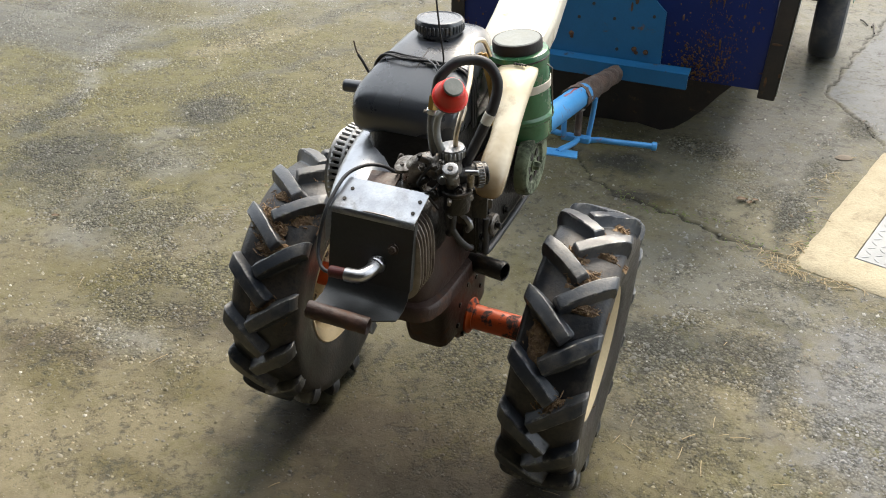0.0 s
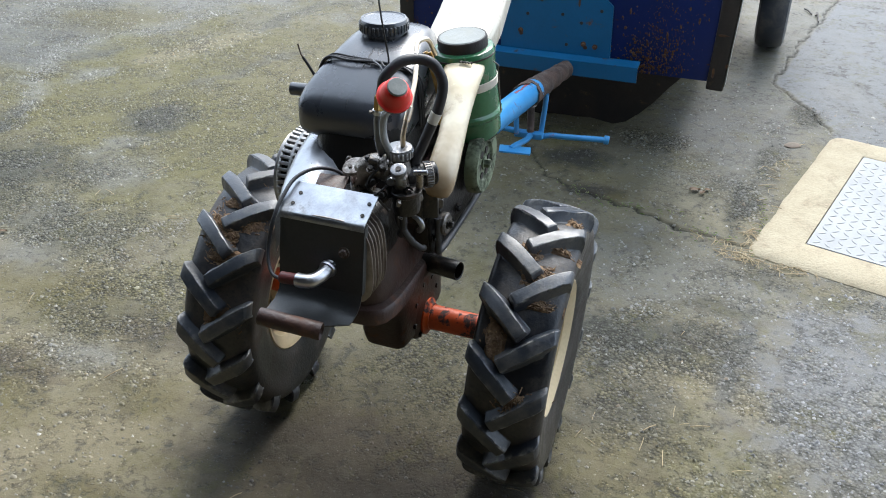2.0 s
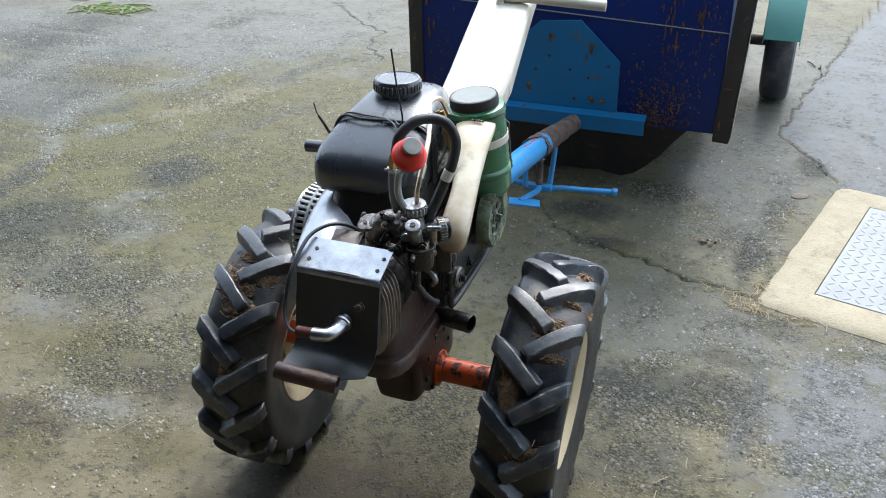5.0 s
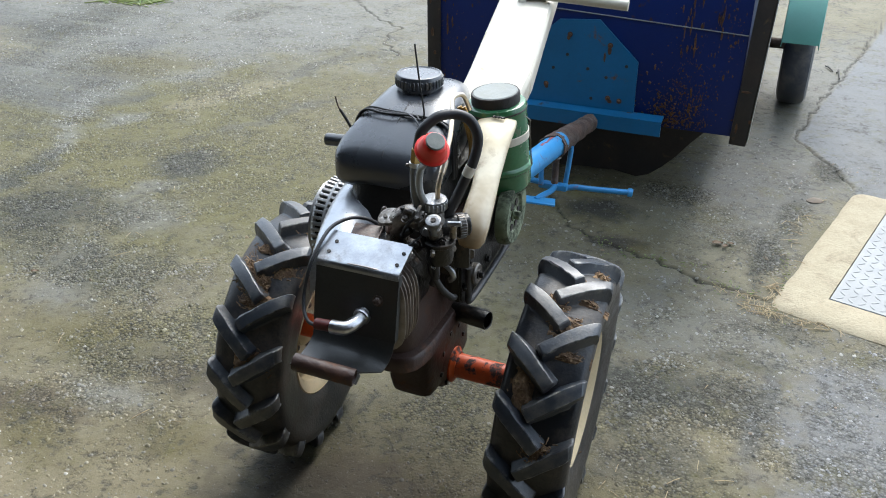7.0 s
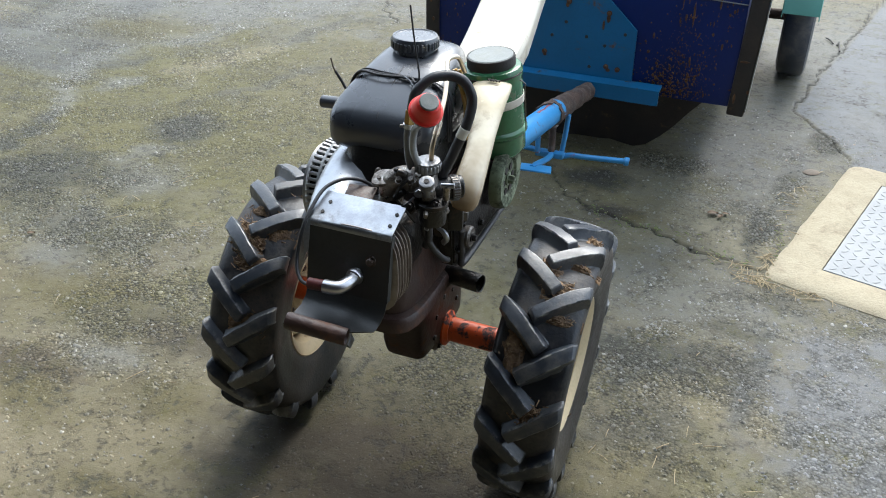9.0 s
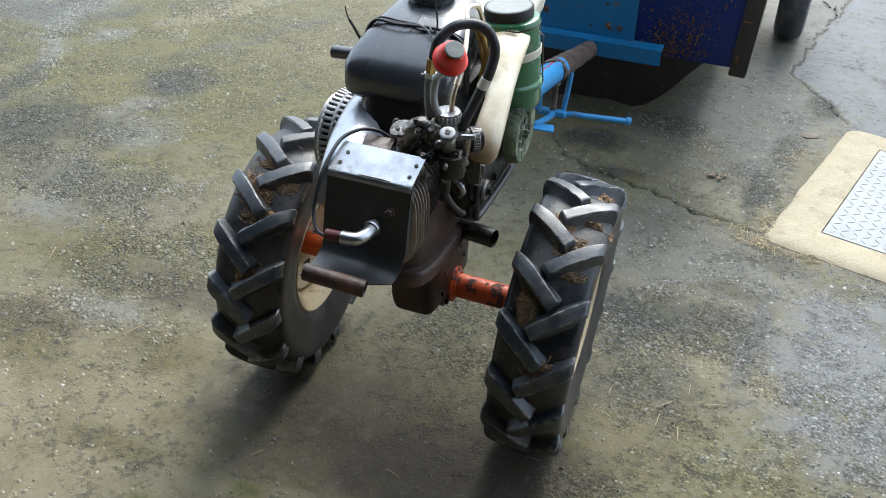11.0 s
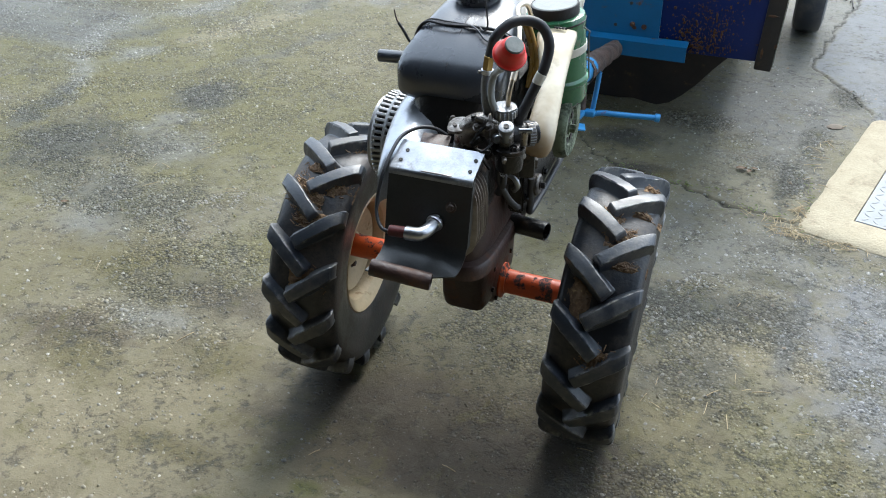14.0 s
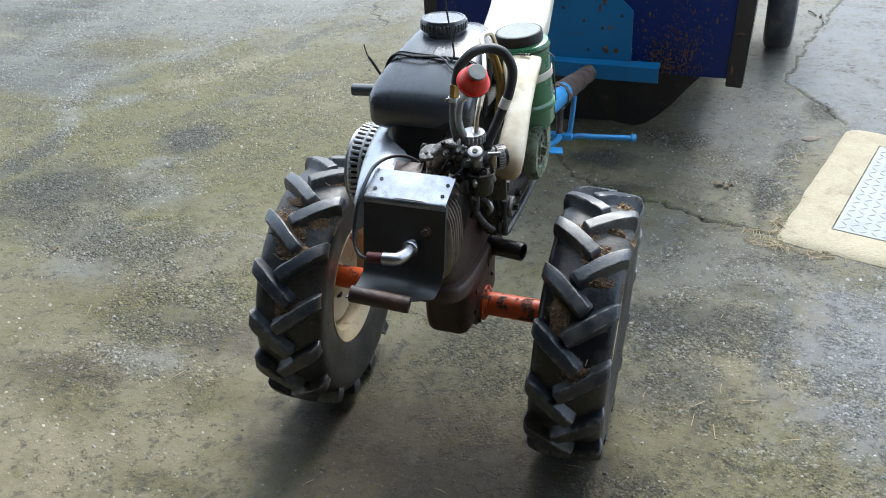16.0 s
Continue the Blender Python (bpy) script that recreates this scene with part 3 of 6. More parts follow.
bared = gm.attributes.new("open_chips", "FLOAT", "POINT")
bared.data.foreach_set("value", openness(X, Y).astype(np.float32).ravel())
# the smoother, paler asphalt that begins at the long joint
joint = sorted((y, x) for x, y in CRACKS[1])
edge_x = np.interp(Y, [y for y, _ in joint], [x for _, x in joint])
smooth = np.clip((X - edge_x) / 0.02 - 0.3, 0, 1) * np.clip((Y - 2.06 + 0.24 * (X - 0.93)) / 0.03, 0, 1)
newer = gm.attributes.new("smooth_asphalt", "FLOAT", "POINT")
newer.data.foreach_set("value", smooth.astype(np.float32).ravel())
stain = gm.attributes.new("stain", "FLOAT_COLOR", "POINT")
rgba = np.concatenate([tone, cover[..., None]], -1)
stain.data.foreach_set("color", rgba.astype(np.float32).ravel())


def ground_material():
    """Silt over worn asphalt: wide stains from the mesh, mottling at four sizes, fine grain, damp places smoother."""
    m = bpy.data.materials.new("old_mossy_asphalt")
    m.use_nodes = True
    nt = m.node_tree
    p = nt.nodes["Principled BSDF"]
    co = nt.nodes.new("ShaderNodeTexCoord").outputs["Object"]

    def attribute(name):
        a = nt.nodes.new("ShaderNodeAttribute")
        a.attribute_name = name
        return a.outputs

    def lay(col, mask, colour, amount):
        return mix_rgb(nt, calc(nt, "MULTIPLY", mask, amount), col, colour)

    def both(a, b):
        return calc(nt, "MULTIPLY", a, b)

    grain = noise_tex(nt, co, 60, 6, 0.7)
    fine = noise_tex(nt, co, 260, 4, 0.7)
    cloud1, cloud2 = noise_tex(nt, co, 2.3, 8, 0.64, 0.7), noise_tex(nt, co, 5.2, 8, 0.66, 0.6)
    cloud3, cloud4 = noise_tex(nt, co, 13, 7, 0.68, 0.5), noise_tex(nt, co, 31, 6, 0.68, 0.3)
    broken = ramp(nt, grain, 0.30, 0.62)
    # the silt film in clouds of three tones
    col = mix_rgb(nt, ramp(nt, cloud1, 0.36, 0.64), (0.106, 0.093, 0.055), (0.153, 0.137, 0.091))
    col = lay(col, ramp(nt, cloud2, 0.50, 0.68), (0.112, 0.107, 0.086), 0.5)
    st = attribute("stain")
    ragged = calc(nt, "ADD", calc(nt, "MULTIPLY", calc(nt, "SUBTRACT", cloud3, 0.5), 0.9), calc(nt, "MULTIPLY", calc(nt, "SUBTRACT", cloud4, 0.5), 0.7))
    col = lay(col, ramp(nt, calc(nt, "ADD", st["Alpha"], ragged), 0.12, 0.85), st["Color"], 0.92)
    # dark binder between the stone chips where they lie open
    gap = both(ramp(nt, attribute("open_chips")["Fac"], 0.15, 0.85), ramp(nt, cloud4, 0.36, 0.56))
    col = mix_rgb(nt, calc(nt, "MULTIPLY", gap, 0.75), col, (0.42, 0.42, 0.38), "MULTIPLY")
    # worn aggregate: small stones of differing tone with dark pits between them
    v = nt.nodes.new("ShaderNodeTexVoronoi")
    v.inputs["Scale"].default_value = 118
    nt.links.new(co, v.inputs["Vector"])
    tone = nt.nodes.new("ShaderNodeSeparateColor")
    nt.links.new(v.outputs["Color"], tone.inputs[0])
    stones = ramp(nt, calc(nt, "ADD", attribute("open_chips")["Fac"], calc(nt, "MULTIPLY", calc(nt, "SUBTRACT", cloud4, 0.5), 0.9)), 0.14, 0.60)
    col = mix_rgb(nt, both(stones, ramp(nt, tone.outputs[0], 0.45, 0.95)), col, (1.75, 1.72, 1.62), "MULTIPLY")
    col = mix_rgb(nt, both(stones, ramp(nt, tone.outputs[1], 0.55, 0.95)), col, (0.50, 0.50, 0.47), "MULTIPLY")
    pits = both(stones, ramp(nt, v.outputs["Distance"], 0.42, 0.66))
    col = mix_rgb(nt, calc(nt, "MULTIPLY", pits, 0.85), col, (0.26, 0.26, 0.23), "MULTIPLY")
    # the smoother, paler asphalt beyond the joint
    sm = attribute("smooth_asphalt")
    col = lay(col, sm["Fac"], (0.128, 0.134, 0.143), 0.82)
    # mottling: moss, brown dirt, pale dust and bare binder with broken edges
    col = lay(col, both(ramp(nt, noise_tex(nt, co, 7.5, 7, 0.7, 0.9), 0.53, 0.66), broken), (0.088, 0.082, 0.026), 0.66)
    col = lay(col, both(ramp(nt, noise_tex(nt, co, 9.5, 7, 0.7, 0.7), 0.55, 0.68), broken), (0.074, 0.056, 0.034), 0.5)
    col = lay(col, both(ramp(nt, cloud3, 0.54, 0.66), broken), (0.128, 0.121, 0.094), 0.35)
    bare = both(ramp(nt, calc(nt, "ADD", calc(nt, "MULTIPLY", cloud4, 0.6), calc(nt, "MULTIPLY", cloud2, 0.4)), 0.52, 0.60), ramp(nt, grain, 0.36, 0.52))
    col = lay(col, bare, (0.038, 0.037, 0.031), 0.72)
    # small dark pits and pale grains
    col = lay(col, ramp(nt, fine, 0.60, 0.70), (0.030, 0.029, 0.025), 0.55)
    col = lay(col, ramp(nt, noise_tex(nt, co, 190, 3, 0.6), 0.66, 0.72), (0.26, 0.25, 0.225), 0.6)
    # damp stains: the same surface, darker and smoother
    damp = both(ramp(nt, noise_tex(nt, co, 3.1, 8, 0.68, 0.7), 0.52, 0.62), calc(nt, "ADD", calc(nt, "MULTIPLY", broken, 0.6), 0.4))
    col = mix_rgb(nt, calc(nt, "MULTIPLY", damp, 0.65), col, (0.60, 0.58, 0.52), "MULTIPLY")
    # black dirt and moss sitting in the cracks, with the shade of their depth painted in
    col = lay(col, both(attribute("crack_dirt_and_shade")["Fac"], ramp(nt, grain, 0.15, 0.45)), (0.016, 0.016, 0.011), 0.95)
    nt.links.new(col, p.inputs["Base Color"])
    r = nt.nodes.new("ShaderNodeMapRange")
    r.inputs[3].default_value, r.inputs[4].default_value = 0.46, 0.86
    nt.links.new(calc(nt, "SUBTRACT", calc(nt, "MULTIPLY", calc(nt, "ADD", cloud2, grain), 0.58), calc(nt, "MULTIPLY", damp, 0.25)), r.inputs[0])
    nt.links.new(r.outputs[0], p.inputs["Roughness"])
    b = nt.nodes.new("ShaderNodeBump")
    b.inputs["Strength"].default_value, b.inputs["Distance"].default_value = 0.55, 0.005
    relief = calc(nt, "ADD", calc(nt, "MULTIPLY", grain, 0.8), calc(nt, "ADD", calc(nt, "MULTIPLY", fine, 0.25), calc(nt, "MULTIPLY", bare, -0.35)))
    relief = calc(nt, "SUBTRACT", relief, calc(nt, "MULTIPLY", calc(nt, "MULTIPLY", v.outputs["Distance"], stones), 1.3))
    nt.links.new(calc(nt, "MULTIPLY", relief, calc(nt, "SUBTRACT", 1.0, calc(nt, "MULTIPLY", sm["Fac"], 0.6))), b.inputs["Height"])
    nt.links.new(b.outputs[0], p.inputs["Normal"])
    p.inputs["Specular IOR Level"].default_value = 0.22
    return m


gm.materials.append(ground_material())
tagged(new("ground", gm), "old grey asphalt yard with moss, stains and cracks", "ground", kind="structure")

# ---- concrete surround with a chequer plate let into it ----
U = Vector((0.241, 0.970, 0)).normalized()   # along the near edge of the surround
W = Vector((0.970, -0.241, 0)).normalized()  # across it
PA = Vector((0.694, 1.078, 0))


def slab(at, along, across, lo, hi, material, name, parent, inset=0.0, bevel=0.006):
    own = bmesh.new()
    ring = [at, at + U * along, at + U * along + W * across, at + W * across]
    loft([[p + Vector((0, 0, lo)) for p in ring], [p + Vector((0, 0, hi)) for p in ring]], own)
    bmesh.ops.bevel(own, geom=own.edges[:], offset=bevel, segments=2, affect="EDGES")
    return part(name, own, material, parent)


surround = thing("concrete_surround", PA, "pale yellow concrete surround cast into the yard", "concrete kerb")
surround["kind"] = "structure"
L1, L2, EDGE = 1.04, 1.25, 0.146


def loop_round(along0, along1, across0, across1, r, z, wear, n=18):
    """A closed loop round a rectangle of the surround, its corners rounded and its edge worn."""
    pts = []
    corners = [(along0, across0, 180), (along1, across0, 270), (along1, across1, 0), (along0, across1, 90)]
    mids = [(along0 + r, across0 + r), (along1 - r, across0 + r), (along1 - r, across1 - r), (along0 + r, across1 - r)]
    arcs = []
    for (ca, cc), start in zip(mids, (180, 270, 0, 90)):
        arcs.append([(ca + r * math.cos(radians(start + 15 * k)), cc + r * math.sin(radians(start + 15 * k))) for k in range(7)])
    for i, arc in enumerate(arcs):
        nxt = arcs[(i + 1) % 4][0]
        pts += arc
        for k in range(1, n):
            pts.append((arc[-1][0] + (nxt[0] - arc[-1][0]) * k / n, arc[-1][1] + (nxt[1] - arc[-1][1]) * k / n))
    out = []
    for a, c in pts:
        q = PA + U * a + W * c
        q = q + Vector((noise.noise((q.x * 24, q.y * 24, z * 40 + 3)), noise.noise((q.x * 24, q.y * 24, z * 40 + 8)), 0)) * wear
        out.append(q + Vector((0, 0, z)))
    return out


ring_mesh = loft([loop_round(-0.006, L1 + 0.006, -0.006, L2 + 0.006, 0.045, -0.05, 0.006), loop_round(0.0, L1, 0.0, L2, 0.045, -0.002, 0.007), loop_round(0.012, L1 - 0.012, 0.012, L2 - 0.012, 0.045, 0.004, 0.006),
                  loop_round(0.040, L1 - 0.04, 0.040, L2 - 0.04, 0.035, 0.009, 0.004), loop_round(EDGE - 0.004, L1 - EDGE + 0.004, EDGE - 0.004, L2 - EDGE + 0.004, 0.004, 0.011, 0.001),
                  loop_round(EDGE, L1 - EDGE, EDGE, L2 - EDGE, 0.003, 0.009, 0.0008), loop_round(EDGE, L1 - EDGE, EDGE, L2 - EDGE, 0.003, -0.05, 0.0)], caps=False)
part("concrete_rim", ring_mesh, CONCRETE, surround)

PB = PA + W * (EDGE + 0.003) + U * (EDGE + 0.003)
hatch = thing("manhole_cover", PB, "pale galvanised chequer plate cover in the concrete", "manhole cover")
slab(PB, L1 - 2 * EDGE - 0.006, L2 - 2 * EDGE - 0.006, -0.03, 0.010, CHECKER, "plate", hatch, bevel=0.002)
tread = bmesh.new()
bmesh.ops.create_uvsphere(tread, u_segments=8, v_segments=4, radius=1.0, matrix=Matrix.Diagonal((0.015, 0.0048, 0.0019, 1)))
tread_mesh = bpy.data.meshes.new("tread")
tread.to_mesh(tread_mesh)
tread.free()
tread_mesh.materials.append(CHECKER)
turn_u = math.degrees(math.atan2(U.y, U.x))
for i in range(22):
    for j in range(13):
        at = U * (0.025 + i * 0.0335) + W * (0.025 + j * 0.0335)
        if at.dot(U) < L1 - 2 * EDGE - 0.02:
            ob = new("tread", tread_mesh)
            ob.parent = hatch
            ob.matrix_local = pose(at.x, at.y, 0.0102, 0, 0, turn_u + (45 if (i + j) % 2 else -45))

# ---- trailer behind the tractor ----
TY = 1.624
trailer = thing("trailer", (-0.10, TY, 0), "dark blue rusty single-axle trailer with a light blue hitch", "trailer")
part("front_board", box((-0.10, TY + 0.012, 0.745), (1.14, 0.022, 0.81), bevel=0.002), NAVYRUST, trailer, "dark blue front board with rust streaks")
for x, wide, lean in ((-0.685, 0.056, 0.0), (0.507, 0.060, 2.4)):
    part("corner_edging", box((x, TY + 0.016, 0.73), (wide, 0.045, 0.84), (0, lean, 0), bevel=0.006), TAR, trailer, "black worn corner edging")
part("metal_lip", box((0.5395, TY + 0.016, 0.735), (0.003, 0.047, 0.82), (0, 2.4, 0), bevel=0.001), STEEL, trailer, "thin bright metal lip")
for x, z, w, h in ((0.492, 0.512, 0.020, 0.005), (0.520, 0.405, 0.006, 0.008), (0.478, 0.375, 0.005, 0.022), (0.508, 0.90, 0.007, 0.006), (-0.690, 0.60, 0.007, 0.020), (-0.680, 0.52, 0.006, 0.010), (-0.697, 0.72, 0.005, 0.014)):
    part("rust_run", loft([[(x + w * k * c, TY - y, z + h * k * d) for c, d in [(math.cos(i * math.tau / 10) * (1 + 0.3 * math.sin(3.1 * i + x * 40)), math.sin(i * math.tau / 10)) for i in range(10)]] for y, k in ((0.004, 1.0), (0.0085, 0.8))]), SCALE, trailer)
# the skirts below the boards are added only to keep light from the ground
for x in (-0.62, 0.42):
    part("side_board", box((x, TY + 0.99, 0.745), (0.022, 1.85, 0.81), bevel=0.002), NAVY, trailer)
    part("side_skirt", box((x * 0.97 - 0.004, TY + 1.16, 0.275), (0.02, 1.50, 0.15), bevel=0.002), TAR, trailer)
# carried down almost to the ground to shut out light from behind
part("tailboard", box((-0.10, TY + 1.93, 0.59), (1.06, 0.022, 1.12), bevel=0.002), NAVY, trailer)
part("bed", box((-0.10, TY + 0.98, 0.385), (1.01, 1.84, 0.03), bevel=0.003), NAVY, trailer)
# added black sheet, cut to the outline of the deep shade under the bed
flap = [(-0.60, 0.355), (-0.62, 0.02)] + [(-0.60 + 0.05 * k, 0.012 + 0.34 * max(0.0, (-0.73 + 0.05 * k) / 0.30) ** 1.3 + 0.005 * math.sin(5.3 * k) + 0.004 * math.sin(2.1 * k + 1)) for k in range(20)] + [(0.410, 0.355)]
part("under_flap", loft([[(x, y, z) for x, z in flap] for y in (TY + 0.275, TY + 0.290)]), TAR, trailer, "black flap added to stand for the shade under the bed")
part("seam_strip", box((-0.02, TY - 0.001, 0.728), (0.98, 0.004, 0.003), (0, 2.6, 0)), CHECKER, trailer, "pale joint line across the board")
# hitch plate with two cut corners
hp = bmesh.new()
outline = [(-0.30, 0.385), (0.112, 0.385), (0.110, 0.573), (-0.04, 0.712), (-0.188, 0.700), (-0.30, 0.60)]
loft([[(x, TY - 0.012, z) for x, z in outline], [(x, TY - 0.002, z) for x, z in outline]], hp)
hitch = part("hitch_plate", hp, BLUE, trailer, "bright blue steel hitch plate with bolt holes")
for x, z in ((-0.145, 0.65), (0.005, 0.625), (-0.225, 0.455), (0.012, 0.428), (0.055, 0.422)):
    bolt("bolt", (x, TY - 0.012, z), (0, -1, 0), 0.0065, hitch, SCALE)
for x, z in ((-0.150, 0.575), (-0.07, 0.53), (0.07, 0.555), (-0.05, 0.42), (0.0, 0.505), (-0.20, 0.52)):
    part("bolt_hole", lathe([(0.006, 0), (0.006, 0.002)], (x, TY - 0.0145, z), (0, 1, 0), 12), TAR, hitch)
for x, z, w, h in ((-0.150, 0.638, 0.006, 0.010), (0.004, 0.606, 0.007, 0.016), (-0.012, 0.580, 0.004, 0.018), (-0.223, 0.444, 0.007, 0.007), (0.020, 0.416, 0.008, 0.007)):
    part("rust_run", loft([[(x + w * c, TY - y, z + h * s) for c, s in [(math.cos(k * math.tau / 10) * (1 + 0.2 * math.sin(3.1 * k)), math.sin(k * math.tau / 10)) for k in range(10)]] for y in (0.011, 0.0130)]), SCALE, hitch)
bar = bmesh.new()
prof = [(TY - 0.004, 0.385), (TY - 0.055, 0.378), (TY - 0.055, 0.322), (TY - 0.048, 0.322), (TY - 0.048, 0.370), (TY - 0.004, 0.376)]
loft([[(x, y, z) for y, z in prof] for x in (-0.47, 0.222)], bar)
part("cross_bar", bar, BLUE, trailer, "bright blue steel angle under the board")
# drawbar and its hitch foot with two pedals
part("drawbar", rod((-0.100, 0.45, 0.485), (-0.046, 1.17, 0.415), 0.037, seg=28), SKYBLUE, trailer, "light blue round drawbar")
sleeve = []
for k in range(30):
    s = k / 29
    c = Vector((-0.052 + 0.021 * s, 1.12 + 0.425 * s, 0.420 - 0.068 * s))
    ring = []
    for a in range(28):
        u = Vector((math.cos(a * math.tau / 28), 0.16 * math.sin(a * math.tau / 28), 0.99 * math.sin(a * math.tau / 28)))
        lump = noise.noise((c + u * 0.04) * 28) * 0.004 + noise.noise((c + u * 0.04) * 75) * 0.0028
        ring.append(c + u * (0.041 - 0.011 * s + lump))
    sleeve.append(ring)
part("drawbar_sleeve", loft(sleeve), GREYRUST, trailer, "grey rust-flaked sleeve")
rows = []
for k in range(7):
    y = 1.00 + 0.022 * k
    s = (y - 0.45) / 0.72
    cx, cz = -0.100 + 0.054 * s, 0.485 - 0.070 * s
    a0, a1 = 84 + 3 * math.sin(2.3 * k), 95 + 5 * math.sin(1.7 * k + 1)
    rows.append([(cx + 0.0375 * math.cos(radians(a)), y, cz + 0.0375 * math.sin(radians(a))) for a in (a0, (a0 + a1) / 2, a1)])
part("scraped_patch", sheet(rows, 0.0006), SCRAPE, trailer, "red scraped patch on the drawbar")
for k in range(9):
    a = k * 40 + 13 * math.sin(4 * k)
    d = Vector((math.cos(radians(a)) * 0.0405, 0, math.sin(radians(a)) * 0.0405))
    ln = 0.020 + 0.022 * abs(math.sin(2.7 * k + 0.4))
    part("torn_edge", box(Vector((-0.0525, 1.122 - ln / 2 + 0.01, 0.4195)) + d, (0.022, ln, 0.0035), (-7, 90 - a, 8 * math.sin(k)), bevel=0.001, seg=1), GREYRUST, trailer)
part("foot_post", tube([(-0.105, 1.18, 0.40), (-0.105, 1.18, 0.33), (-0.10, 1.17, 0.25)], 0.009), SKYBLUE, trailer)
part("foot_post", tube([(-0.015, 1.22, 0.385), (-0.020, 1.22, 0.32), (-0.028, 1.21, 0.225)], 0.009), SKYBLUE, trailer)
part("spring_bolt", rod((-0.060, 1.20, 0.40), (-0.058, 1.19, 0.25), 0.012), GREYRUST, trailer)
for k in range(4):
    part("spring_coil", lathe([(0.017, 0), (0.019, 0.003), (0.017, 0.006)], (-0.060, 1.20, 0.345 + 0.010 * k), (0, 0, 1), 16), ALU, trailer)
part("foot_bridge", box((-0.062, 1.19, 0.245), (0.10, 0.03, 0.022), bevel=0.005), SKYBLUE, trailer)
pedal_bar = part("pedal_bar", tube([(-0.03, 1.20, 0.235), (0.01, 1.21, 0.243), (0.05, 1.22, 0.240), (0.19, 1.26, 0.232)], 0.010, steps=6), SKYBLUE, trailer)
part("bar_cap", rod((0.182, 1.258, 0.233), (0.198, 1.262, 0.231), 0.015), SKYBLUE, pedal_bar)
part("pedal_bar", tube([(-0.10, 1.18, 0.255), (-0.20, 1.14, 0.285), (-0.26, 1.12, 0.30)], 0.010), SKYBLUE, trailer)
part("pedal_arm", tube([(-0.055, 1.19, 0.245), (-0.050, 1.12, 0.258), (-0.062, 1.03, 0.275), (-0.066, 0.99, 0.280)], 0.010), SKYBLUE, trailer)
part("pedal", box((-0.050, 0.985, 0.283), (0.100, 0.075, 0.006), (-10, 4, 14), bevel=0.002), SKYBLUE, trailer, "flat light blue pedal")


GUARD0 = 13.0


def trailer_wheel(x):
    """Plain road wheel under a bent mudguard."""
    c = Vector((x, 3.10, 0.28))
    w = part("wheel", lathe([(0.09, -0.03), (0.14, -0.045), (0.163, -0.055), (0.163, 0.055), (0.14, 0.045), (0.09, 0.03)], c, (1, 0, 0), 32), GREYRUST, trailer)
    prof = [(0.163, -0.050), (0.20, -0.066), (0.24, -0.069), (0.268, -0.060), (0.279, -0.042), (0.280, 0), (0.279, 0.042), (0.268, 0.060), (0.24, 0.069), (0.20, 0.066), (0.163, 0.050)]
    part("tyre", lathe(prof, c, (1, 0, 0), 48, caps=False), RUBBER, w)
    rows = []
    for k in range(19):
        a = radians(GUARD0 + (180 - 2 * GUARD0) / 18 * k)
        rows.append([(x + d, 3.10 - 0.330 * math.cos(a), 0.30 + 0.330 * math.sin(a) - e) for d, e in ((-0.083, 0.02), (-0.080, 0.0), (0.080, 0.0), (0.083, 0.02))])
    part("mudguard", sheet(rows, 0.004), MUDGUARD, trailer, "teal painted sheet mudguard")


trailer_wheel(0.628)
trailer_wheel(-0.828)
part("axle", rod((-0.85, 3.10, 0.28), (0.65, 3.10, 0.28), 0.025), GREYRUST, trailer)
for x in (-0.45, 0.25):
    part("chassis_rail", box((x, TY + 1.16, 0.335), (0.06, 1.54, 0.065), bevel=0.004), NAVY, trailer)
    part("axle_block", box((x, 3.10, 0.288), (0.05, 0.16, 0.05), bevel=0.004), GREYRUST, trailer)

rnd = random.Random(21)
flake = bmesh.new()
for _ in range(640):
    band = rnd.random()
    if band < 0.7:
        x, z = rnd.gauss(0.30, 0.055), 0.36 + abs(rnd.gauss(0, 0.17))
    elif band < 0.85:
        x, z = rnd.gauss(0.42, 0.02), rnd.uniform(0.55, 0.85)
    else:
        x, z = rnd.gauss(-0.60, 0.04), rnd.uniform(0.42, 0.85)
    if not (-0.655 < x < 0.455 and 0.35 < z < 1.1):
        continue
    r = min(0.0006 + 0.0010 * rnd.expovariate(1.0), 0.0045)
    tall = rnd.choice((1.0, 1.0, 1.3, 1.8, 3.2))
    n, lift = rnd.randint(5, 8), rnd.uniform(0.0002, 0.0024)
    ring = [(math.cos(k * math.tau / n) * r * rnd.uniform(0.8, 1.15), math.sin(k * math.tau / n) * r * tall * rnd.uniform(0.8, 1.15)) for k in range(n)]
    loft([[(x + a, TY + 0.003, z + b) for a, b in ring], [(x + a * 0.8, TY - lift, z + b * 0.8) for a, b in ring]], flake)
for _ in range(46):
    x, z, r, tall = rnd.gauss(*rnd.choice(((0.255, 0.012), (0.290, 0.015), (0.300, 0.010), (0.375, 0.008), (-0.61, 0.02)))), rnd.uniform(0.62, 1.08), rnd.uniform(0.0016, 0.0048), rnd.uniform(3.5, 11.0)
    ring = [(math.cos(k * math.tau / 14) * r * rnd.uniform(0.6, 1.3), math.sin(k * math.tau / 14) * r * tall * rnd.uniform(0.85, 1.1)) for k in range(14)]
    loft([[(x + a, TY + 0.003, z + b) for a, b in ring], [(x + a * 0.7, TY - rnd.uniform(0.001, 0.003), z + b * 0.9) for a, b in ring]], flake)
